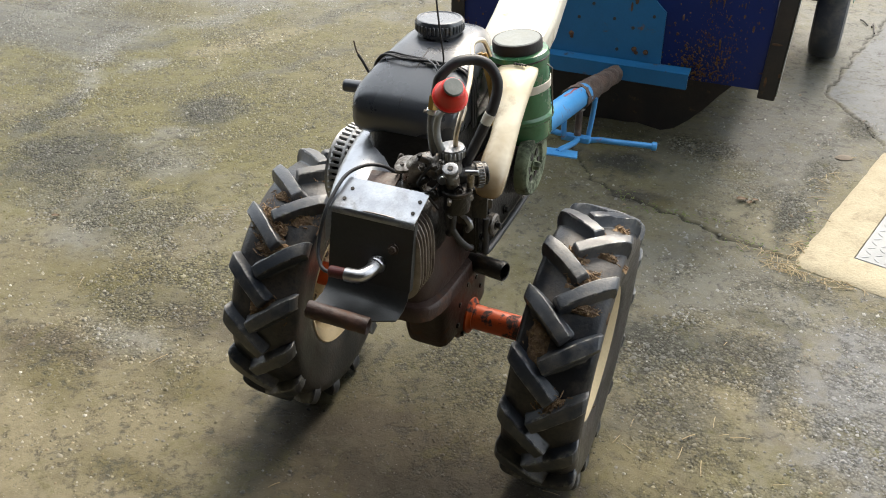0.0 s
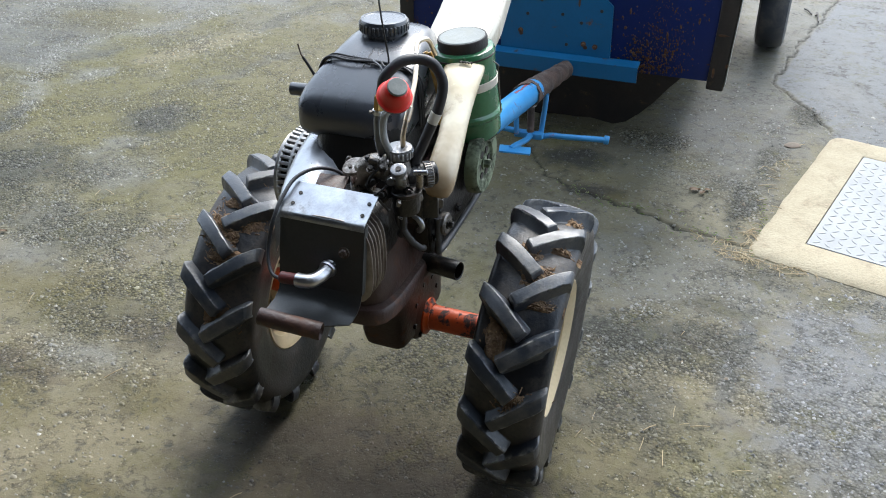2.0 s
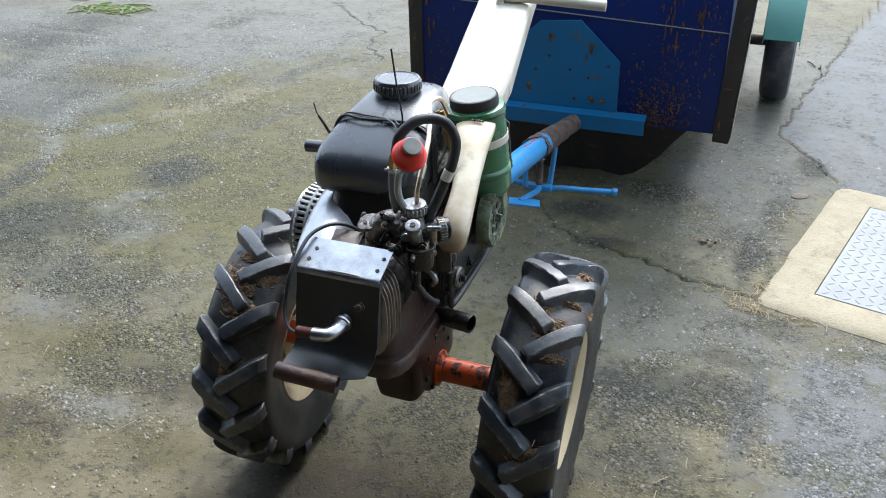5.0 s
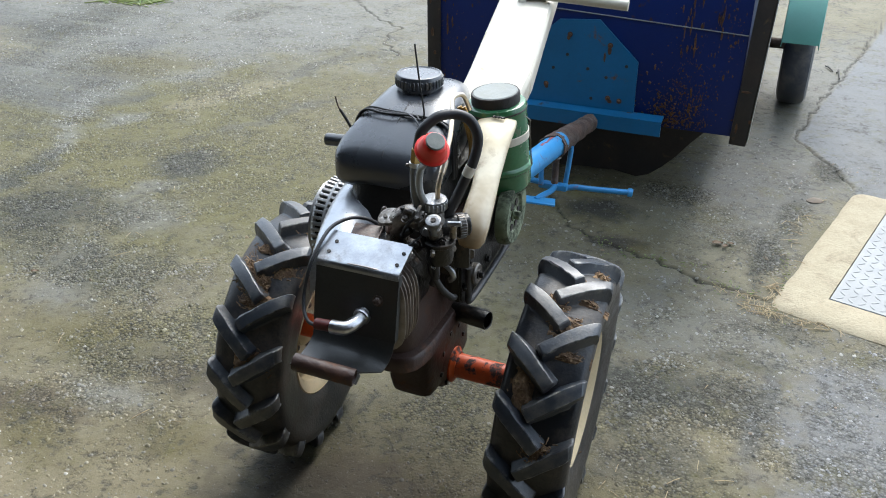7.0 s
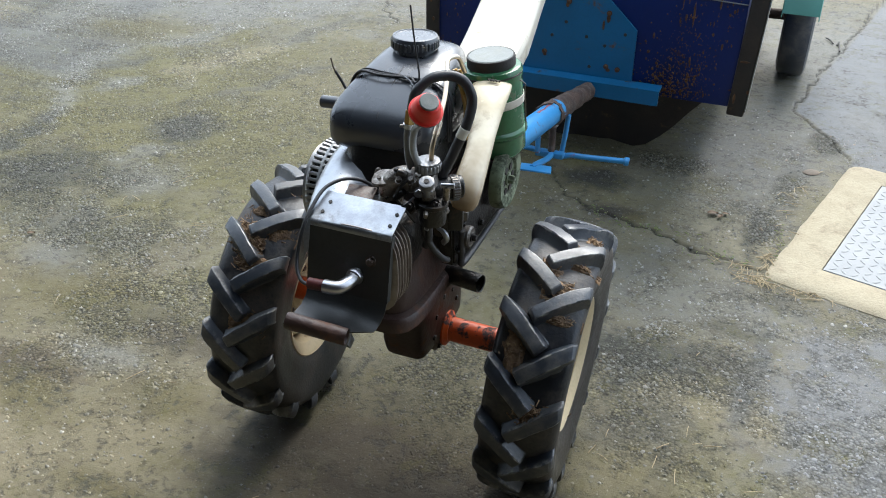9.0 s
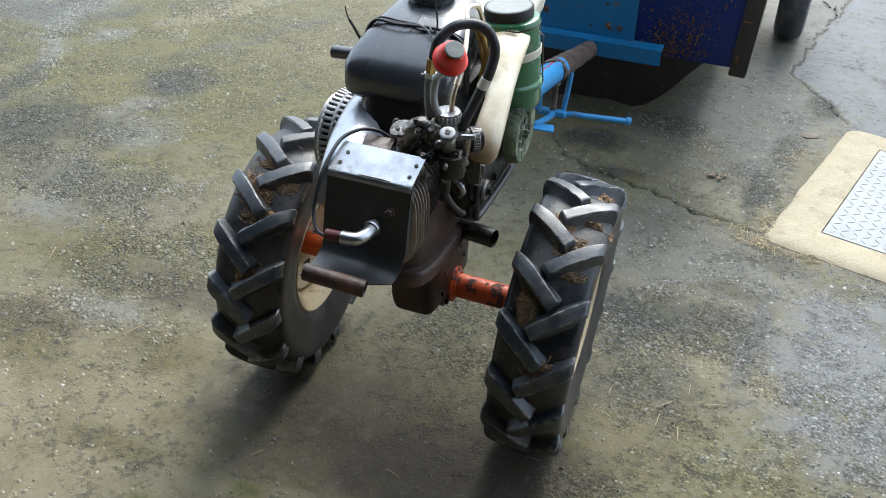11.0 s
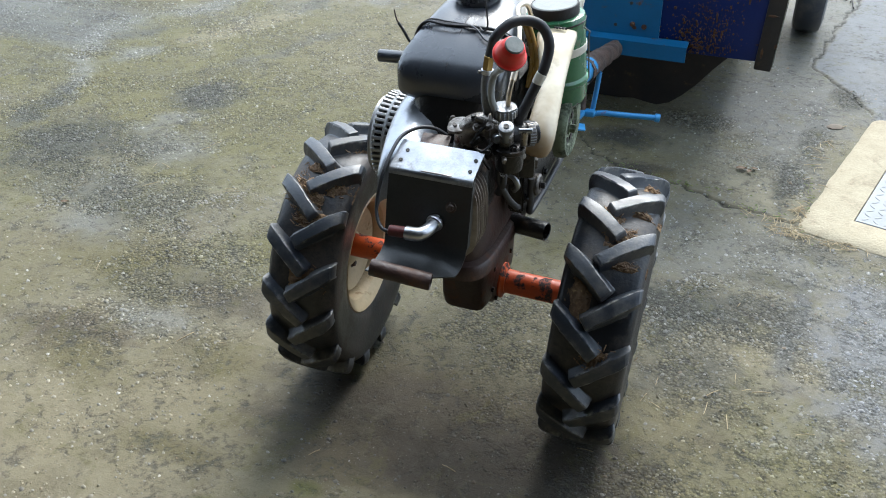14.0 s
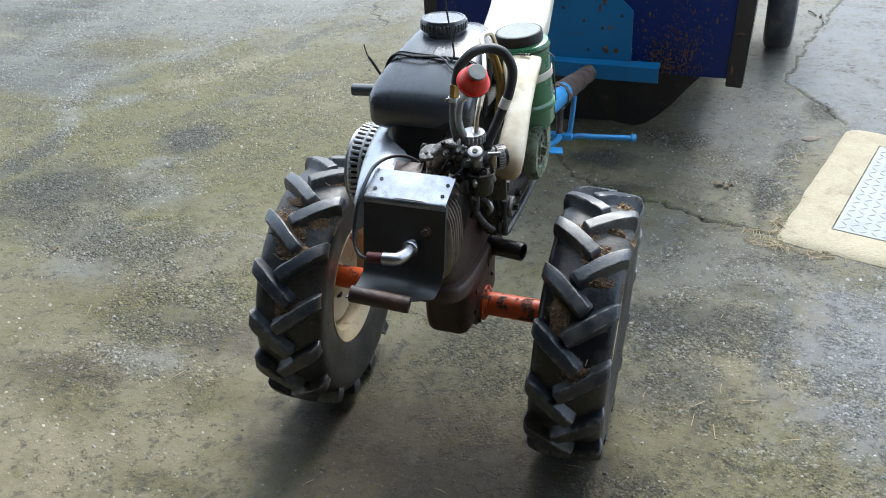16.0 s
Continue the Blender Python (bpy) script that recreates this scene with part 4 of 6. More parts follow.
for _ in range(420):
    x, z, r = rnd.gauss(0.235, 0.055), 0.345 + abs(rnd.gauss(0, 0.075)), min(0.0006 + 0.0013 * rnd.expovariate(1.0), 0.006)
    ring = [(math.cos(k * math.tau / 7) * r * rnd.uniform(0.7, 1.3), math.sin(k * math.tau / 7) * r * rnd.uniform(0.7, 1.6)) for k in range(7)]
    if x < 0.44:
        loft([[(x + a, TY + 0.003, z + b) for a, b in ring], [(x + a * 0.75, TY - rnd.uniform(0.001, 0.006), z + b * 0.75) for a, b in ring]], flake)
part("rust_crust", flake, SCALE, trailer, "crusts of orange rust on the board", kind="stuff")

# ---- two-wheel tractor ----
tractor = thing("two_wheel_tractor", (-0.017, 0, 0), "old two-wheel garden tractor with lugged tyres and bare engine", "tractor")
AX = 0.318


TYRE_HALF = [(-0.064, 0.158), (-0.069, 0.170), (-0.073, 0.190), (-0.076, 0.215), (-0.0800, 0.236), (-0.0825, 0.252), (-0.0825, 0.266), (-0.0790, 0.277), (-0.0690, 0.2855), (-0.047, 0.2912), (-0.020, 0.294), (0.0, 0.295)]
# along a bar from its inner end to where it dies out on the sidewall: place on the crest, place on the carcass
BAR = [((-0.019, 0.2985), (-0.018, 0.290)), ((-0.0160, 0.3165), (-0.016, 0.291)), ((-0.013, 0.3183), (-0.014, 0.2915)), ((0.002, 0.3185), (0.002, 0.292)), ((0.025, 0.3178), (0.024, 0.2905)), ((0.050, 0.3158), (0.046, 0.2865)), ((0.068, 0.3128), (0.062, 0.279)),
       ((0.079, 0.3085), (0.070, 0.271)), ((0.0840, 0.3020), (0.0745, 0.262)), ((0.0855, 0.2940), (0.0755, 0.256)), ((0.0853, 0.2860), (0.0760, 0.253)), ((0.0840, 0.2780), (0.0758, 0.250)), ((0.0805, 0.2700), (0.0755, 0.247)), ((0.0760, 0.2640), (0.0745, 0.245))]


def lug_mesh(side, seed, sweep=0.278):
    """One chevron bar with filleted flanks and worn, chipped edges, about the wheel's centre."""
    pick = np.linspace(0, len(BAR) - 1, 34)
    run = [[np.interp(pick, range(len(BAR)), [row[a][b] for row in BAR]) for b in (0, 1)] for a in (0, 1)]
    rings = []
    for k in range(len(pick)):
        top, base = (run[0][0][k], run[0][1][k]), (run[1][0][k], run[1][1][k])
        s = max(0.0, (0.085 - top[0]) / 0.107) if pick[k] < 9 else 0.0
        ang = sweep * (0.90 * s + 0.10 * s * s)
        along = min(1.0, 0.10 + 3.0 * s)
        hw, bw = 0.0126 + 0.003 * (1 - min(1, s)), 0.0245 + 0.004 * (1 - min(1, s))
        ring = []
        for off, w in ((-bw, 0.0), (-0.60 * bw - 0.40 * hw, 0.13), (-0.25 * bw - 0.75 * hw, 0.50), (-hw - 0.0004, 0.945), (-hw + 0.0010, 0.992), (-hw + 0.0024, 1.0), (0.0, 1.0),
                       (hw - 0.0024, 1.0), (hw - 0.0010, 0.992), (hw + 0.0004, 0.945), (0.25 * bw + 0.75 * hw, 0.50), (0.60 * bw + 0.40 * hw, 0.13), (bw, 0.0)):
            x, r = base[0] + (top[0] - base[0]) * w, base[1] + (top[1] - base[1]) * w
            at = Vector((top[0] * 1.6, off * 1.6, seed * 3.7))
            chip = max(0.0, noise.noise(at * 95) - 0.10) * 0.0075 if 0.9 < w < 1.0 else 0.0
            lump = 0.0009 * noise.noise(at * 45) + 0.0003 * noise.noise(at * 170)
            r += (lump - chip) * (1 if w > 0 else 0)
            t = ang + off * (1.0 - 0.21 * along) / r
            ring.append((side * (x + off * 0.61 * along), -r * math.sin(t), r * math.cos(t)))
        rings.append(ring)
    b = loft(rings)
    bmesh.ops.recalc_face_normals(b, faces=b.faces)
    me = bpy.data.meshes.new("lug")
    b.to_mesh(me)
    b.free()
    me.materials.append(RUBBER)
    me.shade_smooth()
    me.set_sharp_from_angle(angle=radians(20))
    worn = me.attributes.new("worn_edge", "FLOAT", "POINT")
    worn.data.foreach_set("value", [(0.0, 0.0, 0.15, 0.75, 1.0, 0.45, 0.2, 0.45, 1.0, 0.75, 0.15, 0.0, 0.0)[i % 13] for i in range(len(me.vertices))])
    return me


LUGS = {side: [lug_mesh(side, seed) for seed in range(4)] for side in (-1, 1)}


def stance(cx):
    """How a wheel built square at cx stands: the worn axle is a little askew."""
    x, y, z, lean, toe = (-0.374, 0.032, 0.3143, 2.2, 3.3) if cx < 0 else (0.283, 0.0225, 0.313, 2.9, 2.7)
    return pose(x, y, z, 0, lean, toe) @ Matrix.Scale(0.985, 4) @ pose(cx, 0, AX).inverted()


def drive_wheel(cx, left, right):
    """One drive wheel: lugged tyre on a dished cream rim."""
    c = (cx, 0, AX)
    outer = -1 if cx < 0 else 1
    b = lathe([(0.030, 0.006), (0.070, 0.006), (0.090, 0.020), (0.108, 0.024), (0.122, 0.004), (0.130, -0.030), (0.135, -0.046), (0.147, -0.054), (0.157, -0.057),
               (0.160, -0.062), (0.155, -0.066), (0.144, -0.061), (0.129, -0.050), (0.124, -0.030), (0.116, 0.000), (0.107, 0.018), (0.090, 0.014), (0.070, 0.0), (0.030, 0.0)],
              c, (-outer, 0, 0), 56, caps=False)
    lathe([(0.131, -0.025), (0.130, 0.040), (0.135, 0.046), (0.147, 0.054), (0.157, 0.057), (0.160, 0.062), (0.155, 0.066), (0.144, 0.061), (0.128, 0.048), (0.124, 0.030), (0.124, -0.02)],
          c, (-outer, 0, 0), 56, b, caps=False)
    lathe([(0.0, -0.006), (0.045, -0.006), (0.045, 0.014), (0.034, 0.022), (0.0, 0.022)], c, (-outer, 0, 0), 28, b)
    wheel = part("wheel", b, CREAM, tractor, "wheel with a cream painted dished rim")
    prof = [(r, x) for x, r in TYRE_HALF] + [(r, -x) for x, r in reversed(TYRE_HALF[:-1])]
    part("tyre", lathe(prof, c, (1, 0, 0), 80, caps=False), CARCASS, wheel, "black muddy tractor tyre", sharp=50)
    for side, phase in ((-1, left), (1, right)):
        for n in range(15):
            ob = new("lug", LUGS[side][(3 * n + n // 4) % 4])
            ob.parent = wheel
            ob.matrix_local = Matrix.Translation(Vector(c) - origin(tractor)) @ Matrix.Rotation(phase + n * math.tau / 15, 4, "X")
    for k in range(5):
        a = k * math.tau / 5 + 0.4
        bolt("wheel_bolt", (cx - outer * 0.005, 0.058 * math.sin(a), AX + 0.058 * math.cos(a)), (-outer, 0, 0), 0.008, wheel, GREYRUST)
    base = Matrix.Translation(-origin(tractor))
    wheel.matrix_local = base @ stance(cx) @ base.inverted()
    return wheel


drive_wheel(-0.338, 0.1005, 0.3146)
drive_wheel(0.302, 0.1953, -0.0104)

# gearbox and axles
part("axle_tube", rod((0.02, 0, 0.340), (0.292, 0.012, 0.327), 0.0285), ORANGE, tractor, "chipped orange axle tube")
part("axle_tube", rod((-0.03, 0, 0.350), (-0.365, 0.012, 0.340), 0.0285), ORANGE, tractor, "chipped orange axle tube")
for s, x in ((1, 0.040), (-1, -0.070)):
    part("axle_flange", lathe([(0.040, 0), (0.042, 0.002), (0.042, 0.008), (0.034, 0.011), (0.0305, 0.016)], (x, 0, 0.340 if s > 0 else 0.350), (s, 0, 0)), ORANGE, tractor)
gear = loft([[(x, y, z) for x, y in rounded_ring(cx, cy, hx, hy, 7)] for z, cx, cy, hx, hy in
             ((0.330, -0.008, -0.01, 0.046, 0.114), (0.338, -0.008, -0.01, 0.050, 0.121), (0.37, -0.008, -0.015, 0.051, 0.126), (0.46, -0.004, -0.02, 0.051, 0.132), (0.60, 0.0, -0.03, 0.055, 0.14))])
gearbox = part("gearbox", gear, RUST, tractor, "grimy brown cast gearbox")
part("side_cover", lathe([(0.076, 0), (0.078, 0.004), (0.078, 0.011), (0.070, 0.016), (0.045, 0.018)], (0.026, -0.01, 0.375), (1, 0, 0), 36), RUST, gearbox)
for k in range(8):
    a = k * math.tau / 8 + 0.2
    bolt("cover_bolt", (0.038, -0.01 + 0.066 * math.cos(a), 0.375 + 0.066 * math.sin(a)), (1, 0, 0), 0.006, gearbox, GRIME)
part("rear_housing", box((-0.045, 0.28, 0.47), (0.085, 0.36, 0.17), bevel=0.02, seg=3), GRIME, tractor, "black oily rear gear housing")
part("hitch_socket", rod((-0.085, 0.42, 0.472), (-0.080, 0.54, 0.462), 0.046), GRIME, tractor)

# crankcase: brown casting with a rim all round its foot
rows = []
for z, cx, cy, hx, hy, p in ((0.585, 0.030, -0.215, 0.086, 0.155, 5), (0.590, 0.031, -0.215, 0.092, 0.162, 5), (0.612, 0.031, -0.215, 0.092, 0.162, 5), (0.618, 0.031, -0.215, 0.088, 0.158, 5),
                             (0.621, 0.031, -0.213, 0.078, 0.149, 4.5),
                             (0.640, 0.032, -0.210, 0.080, 0.150, 4.5), (0.670, 0.036, -0.20, 0.073, 0.145, 4), (0.71, 0.04, -0.19, 0.068, 0.14, 4), (0.80, 0.04, -0.18, 0.066, 0.13, 4)):
    rows.append([(x, y, z) for x, y in rounded_ring(cx, cy, hx, hy, p, 48)])
part("crankcase", loft(rows), RUST, tractor, "reddish brown cast crankcase")
part("engine_block", loft([[(x, y, z) for x, y in rounded_ring(cx, cy, hx, hy, 5)] for z, cx, cy, hx, hy in
                           ((0.66, 0.0, -0.10, 0.075, 0.16), (0.74, 0.0, -0.10, 0.08, 0.17), (0.80, 0.01, -0.11, 0.085, 0.15), (0.875, 0.0, -0.09, 0.09, 0.13))]), GRIME, tractor, "black oily engine block")
part("exhaust_stub", pipe((0.085, -0.165, 0.605), (0.187, -0.185, 0.610), 0.0185, 0.003), GRIME, tractor, "black open exhaust stub")

# finned cylinder lying forwards
fins = part("cylinder", loft([[(x, y, z) for x, z in rounded_ring(0.048, 0.752, 0.060, 0.066, 3)] for y in (-0.425, -0.28)]), GRIME, tractor, "finned cylinder")
for k in range(6):
    y = -0.430 + k * 0.0105
    g = 0.074
    ring, inner = rounded_ring(0.054, 0.756, g, 0.080, 3.4, 36), rounded_ring(0.054, 0.756, g - 0.0012, 0.0788, 3.4, 36)
    own = loft([[(x, y + d, z) for x, z in (ring if 0 < d < 0.003 else inner)] for d in (0.0, 0.0008, 0.0026, 0.0034)])
    part("fin", own, FINALU, fins)

# sheet-steel cover bent over the cylinder head, with a flared skirt
XL, XR = -0.030, 0.119
xs = [XL, XL + 0.04, (XL + XR) / 2, XR - 0.04, XR]
top_rows = [[(x, y, z) for x in xs] for y, z in ((-0.372, 0.858), (-0.400, 0.8465), (-0.424, 0.8367), (-0.4292, 0.8346), (-0.4312, 0.8334), (-0.4330, 0.8310), (-0.4339, 0.8275), (-0.4344, 0.8238))]
front_rows = [[(x, y, z) for x in xs] for y, z in ((-0.4345, 0.8234), (-0.437, 0.81), (-0.4455, 0.772), (-0.452, 0.740), (-0.457, 0.718))]
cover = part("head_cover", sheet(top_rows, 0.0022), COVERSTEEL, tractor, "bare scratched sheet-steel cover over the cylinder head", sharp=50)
# front, sides and skirt take a much darker steel than the top
part("front_plate", sheet(front_rows, 0.0022), DARKSTEEL, cover, "dark front plate", sharp=60)
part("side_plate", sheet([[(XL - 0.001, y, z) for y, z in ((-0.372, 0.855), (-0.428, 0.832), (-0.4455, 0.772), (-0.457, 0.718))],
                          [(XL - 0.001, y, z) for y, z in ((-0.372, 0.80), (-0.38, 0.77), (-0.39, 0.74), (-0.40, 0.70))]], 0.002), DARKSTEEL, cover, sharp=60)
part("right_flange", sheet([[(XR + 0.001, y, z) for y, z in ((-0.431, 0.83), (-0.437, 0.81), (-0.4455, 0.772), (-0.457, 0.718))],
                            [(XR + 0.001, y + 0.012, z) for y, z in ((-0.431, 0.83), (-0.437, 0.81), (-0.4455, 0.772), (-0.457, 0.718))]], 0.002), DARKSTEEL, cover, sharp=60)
sk = []
for s, y, z in ((0.0, -0.457, 0.718), (0.2, -0.462, 0.702), (0.45, -0.471, 0.691), (0.75, -0.483, 0.684), (1.0, -0.491, 0.682)):
    row = []
    for i in range(9):
        u = i / 8
        reach = max(0.0, 1.0 - max(0.0, u - 0.45) / 0.5) if u < 0.95 else 0.0
        row.append((XL + (XR - XL) * u - (0.008 * s if i == 8 else 0.0), y - 0.050 * s * s * reach, z + 0.012 * s * s * reach))
    sk.append(row)
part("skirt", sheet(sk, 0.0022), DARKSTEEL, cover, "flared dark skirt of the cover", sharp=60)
for x, y, z in ((-0.016, -0.414, 0.8415), (-0.012, -0.393, 0.850), (0.108, -0.414, 0.8415), (0.110, -0.391, 0.8508)):
    part("screw_hole", lathe([(0.0034, 0), (0.0034, 0.0012)], (x, y, z - 0.0004), (0, -0.36, 0.93), 14), TAR, cover)
bolt("cover_bolt", (0.086, -0.4435, 0.785), (0, -0.97, 0.23), 0.0065, cover, GREYRUST, 0.006)
part("guard_tube", pipe((-0.012, -0.556, 0.714), (0.088, -0.540, 0.698), 0.0145, 0.0016), RUST, tractor, "short brown steel tube on the skirt")

# spark plug cap, boot and lead
cap = part("spark_plug_cap", tube([(0.061, -0.444, 0.757), (0.059, -0.464, 0.754), (0.055, -0.479, 0.7525), (0.048, -0.490, 0.752), (0.038, -0.494, 0.7525), (0.026, -0.494, 0.752)], 0.0116, 18), CHROME, tractor, "shiny metal spark plug elbow")
part("collar", lathe([(0.0145, 0), (0.0150, 0.002), (0.0150, 0.005), (0.0145, 0.007)], (0.060, -0.457, 0.755), (0.002, 0.020, 0.003)), CHROME, cap)
part("boot", rod((0.030, -0.494, 0.7522), (-0.004, -0.494, 0.750), 0.0098), BOOT, cap, "dark red rubber boot")
part("ignition_lead", tube([(-0.002, -0.499, 0.750), (-0.020, -0.492, 0.751), (-0.034, -0.478, 0.763), (-0.040, -0.462, 0.785), (-0.036, -0.445, 0.825), (-0.034, -0.412, 0.850), (-0.030, -0.376, 0.865), (-0.012, -0.345, 0.870), (0.008, -0.322, 0.862), (0.022, -0.300, 0.842)], 0.0032, 10), HOSE, tractor, "black ignition lead")

# flywheel fan housing with slots, and the bright cooling-air duct
FY, FZ, FR = -0.13, 0.733, 0.094
drum = bmesh.new()
lathe([(0.050, -0.004), (0.080, -0.004), (FR - 0.016, 0.000), (FR - 0.009, 0.006), (FR - 0.007, 0.010)], (-0.178, FY, FZ), (1, 0, 0), 96, drum, caps=False)
lathe([(FR - 0.006, 0.0), (FR, 0.003), (FR + 0.001, 0.008), (FR - 0.001, 0.011)], (-0.150, FY, FZ), (1, 0, 0), 96, drum, caps=False)
lathe([(FR - 0.001, 0.0), (FR + 0.004, 0.003), (FR + 0.004, 0.010), (FR, 0.013)], (-0.122, FY, FZ), (1, 0, 0), 96, drum, caps=False)
fan = part("fan_housing", drum, FANALU, tractor, "slotted light grey flywheel fan housing")
part("fan_core", lathe([(0.05, 0), (FR - 0.022, 0.003), (FR - 0.016, 0.05), (0.05, 0.055)], (-0.174, FY, FZ), (1, 0, 0), 48), GRIME, fan)
for row_x, rr, tilt in ((-0.1595, FR - 0.004, 10), (-0.1310, FR + 0.001, 6)):
    rib = box((0, 0, 0), (0.021, 0.0066, 0.009), (0, tilt, 0), bevel=0.0012)
    rib_mesh = bpy.data.meshes.new("rib")
    rib.to_mesh(rib_mesh)
    rib.free()
    rib_mesh.materials.append(FANALU)
    for k in range(46):
        ob = new("rib", rib_mesh)
        ob.parent = fan
        ob.matrix_local = Matrix.Translation(Vector((row_x, FY, FZ)) - origin(tractor)) @ Matrix.Rotation((k + 20 * row_x) * math.tau / 46, 4, "X") @ pose(0, 0, rr - 0.004)
rows = []
for y, z, x0 in ((0.0, 0.770, -0.122), (-0.05, 0.818, -0.122), (-0.09, 0.841, -0.121), (-0.13, 0.851, -0.120), (-0.17, 0.851, -0.118), (-0.21, 0.845, -0.115), (-0.25, 0.836, -0.110), (-0.29, 0.826, -0.103), (-0.325, 0.815, -0.095), (-0.352, 0.800, -0.088), (-0.37, 0.775, -0.082), (-0.38, 0.735, -0.078)):
    x1 = -0.004
    drop = [(0.0, -0.020), (0.05, -0.006), (0.16, 0.001), (0.34, 0.005), (0.54, 0.004), (0.74, -0.004), (0.90, -0.018), (1.0, -0.042)]
    rows.append([(x0 + (x1 - x0) * s, y + (0.3 * d if y < -0.33 else 0), z + d) for s, d in drop])
part("air_duct", sheet(rows, 0.002), STEEL, tractor, "bright sheet-steel cooling air duct", sharp=60)

# handle stub beside the tank
part("starter_grip", tube([(-0.246, 0.0, 0.846), (-0.235, 0.0, 0.8465), (-0.19, 0.0, 0.849), (-0.14, 0.0, 0.852)], 0.0132, 16), PLASTIC, tractor, "black hand grip")
part("grip_bracket", box((-0.138, -0.005, 0.808), (0.020, 0.018, 0.085), (0, 6, 0), bevel=0.006), GRIME, tractor)

# black plastic fuel tank
rows = []
for y, cx, hx, lo, hi in ((-0.2215, -0.012, 0.060, 0.880, 0.902), (-0.2185, -0.012, 0.085, 0.868, 0.916), (-0.212, -0.012, 0.097, 0.861, 0.927), (-0.200, -0.012, 0.103, 0.857, 0.938), (-0.180, -0.011, 0.104, 0.856, 0.952), (-0.150, -0.009, 0.101, 0.855, 0.967),
                          (-0.115, -0.008, 0.096, 0.855, 0.981), (-0.075, -0.009, 0.091, 0.855, 0.991), (-0.030, -0.012, 0.086, 0.855, 0.997), (0.015, -0.015, 0.081, 0.855, 0.999), (0.050, -0.018, 0.075, 0.857, 0.996), (0.070, -0.020, 0.067, 0.862, 0.987), (0.080, -0.021, 0.053, 0.872, 0.969)):
    ring = rounded_ring(cx, (lo + hi) / 2, hx, (hi - lo) / 2, 3.2 if hi - lo < 0.06 else 4.6, 56)
    rows.append([(x, y, z + (0.0014 if abs(x + 0.014) < 0.006 and z > lo + 0.04 else 0)) for x, z in ring])
tank = part("fuel_tank", loft(rows), PLASTIC, tractor, "satin black moulded plastic fuel tank", sharp=70)
part("mould_seam", tube([(-0.013, -0.2195, 0.905), (-0.013, -0.2145, 0.922), (-0.013, -0.200, 0.9377), (-0.012, -0.150, 0.9667), (-0.012, -0.115, 0.9807), (-0.013, -0.075, 0.9905), (-0.014, -0.064, 0.9925)], 0.0012, 8), TAR, tank)
filler = part("filler_cap", lathe([(0.0445, 0), (0.0455, 0.003), (0.0455, 0.019), (0.043, 0.0235), (0.040, 0.024), (0.0385, 0.0225), (0.0, 0.0225)], (-0.022, -0.020, 1.001), (0, 0.02, 1), 44), PLASTIC, tank, "black ribbed filler cap")
lathe_neck = lathe([(0.040, 0), (0.040, 0.012)], (-0.022, -0.020, 0.990), (0, 0.02, 1), 32)
part("neck", lathe_neck, PLASTIC, tank)
for k in range(36):
    a = k * math.tau / 36
    part("grip_rib", box((-0.022 + 0.0456 * math.cos(a), -0.0198 + 0.0456 * math.sin(a), 1.0115), (0.003, 0.0042, 0.015), (0, 0, math.degrees(a)), bevel=0.0008, seg=1), PLASTIC, filler)
strap = [(-0.112, -0.115, 0.90), (-0.110, -0.122, 0.945), (-0.086, -0.124, 0.9775), (-0.04, -0.126, 0.9800), (0.02, -0.128, 0.9800), (0.060, -0.128, 0.9770), (0.090, -0.128, 0.957), (0.095, -0.128, 0.91), (0.096, -0.128, 0.87)]
part("cable", tube(strap, 0.0026, 8), HOSE, tractor, "black cable slung over the tank")
part("cable", tube([(x, y - 0.006 + 0.006 * math.sin(40 * x), z + 0.002) for x, y, z in strap], 0.0024, 8), HOSE, tractor)
part("cable", tube([(x, y + 0.005 - 0.004 * math.sin(31 * x + 1), z + 0.0015) for x, y, z in strap], 0.0019, 8), HOSE, tractor)
part("cable_tail", tube([(0.005, -0.131, 0.984), (0.022, -0.142, 0.981), (0.040, -0.156, 0.971), (0.062, -0.160, 0.962)], 0.0017, 8), CLEARTUBE, tractor, "frayed grey cable tail")
part("cable_end", tube([(0.02, -0.132, 0.985), (0.035, -0.146, 0.982), (0.043, -0.148, 0.996), (0.038, -0.15, 1.042), (0.034, -0.15, 1.070), (0.027, -0.148, 1.122)], 0.0017, 8), HOSE, tractor, "stiff black wire end standing up")
part("cable_end", tube([(-0.118, -0.10, 0.915), (-0.132, -0.10, 0.926), (-0.145, -0.10, 0.946), (-0.155, -0.10, 0.960)], 0.0028, 8), HOSE, tractor)
part("bare_wire", tube([(-0.155, -0.10, 0.960), (-0.159, -0.10, 0.968), (-0.163, -0.10, 0.985)], 0.0014, 6), GREYRUST, tractor)

# oil-bath air cleaner
A0, A1 = Vector((0.128, -0.008, 1.004)), Vector((0.145, 0.004, 0.805))
down = (A1 - A0).normalized()
L = (A1 - A0).length
cleaner = part("air_cleaner", lathe([(0.050, 0.020), (0.056, 0.022), (0.0585, 0.028), (0.0585, 0.040), (0.0565, 0.044), (0.0575, 0.050), (0.0575, 0.142), (0.060, 0.144), (0.0625, 0.147), (0.0625, 0.153), (0.0595, 0.156),
                                    (0.058, 0.160), (0.057, L - 0.012), (0.052, L - 0.003), (0.045, L)], A0, down, 44), GREEN, tractor, "green enamelled oil-bath air cleaner")
lid = part("lid", lathe([(0.0415, 0.0015), (0.045, 0.001), (0.0465, 0.004), (0.0465, 0.022)], A0, down, 40, caps=False), TAR, cleaner, "black rubber lid")
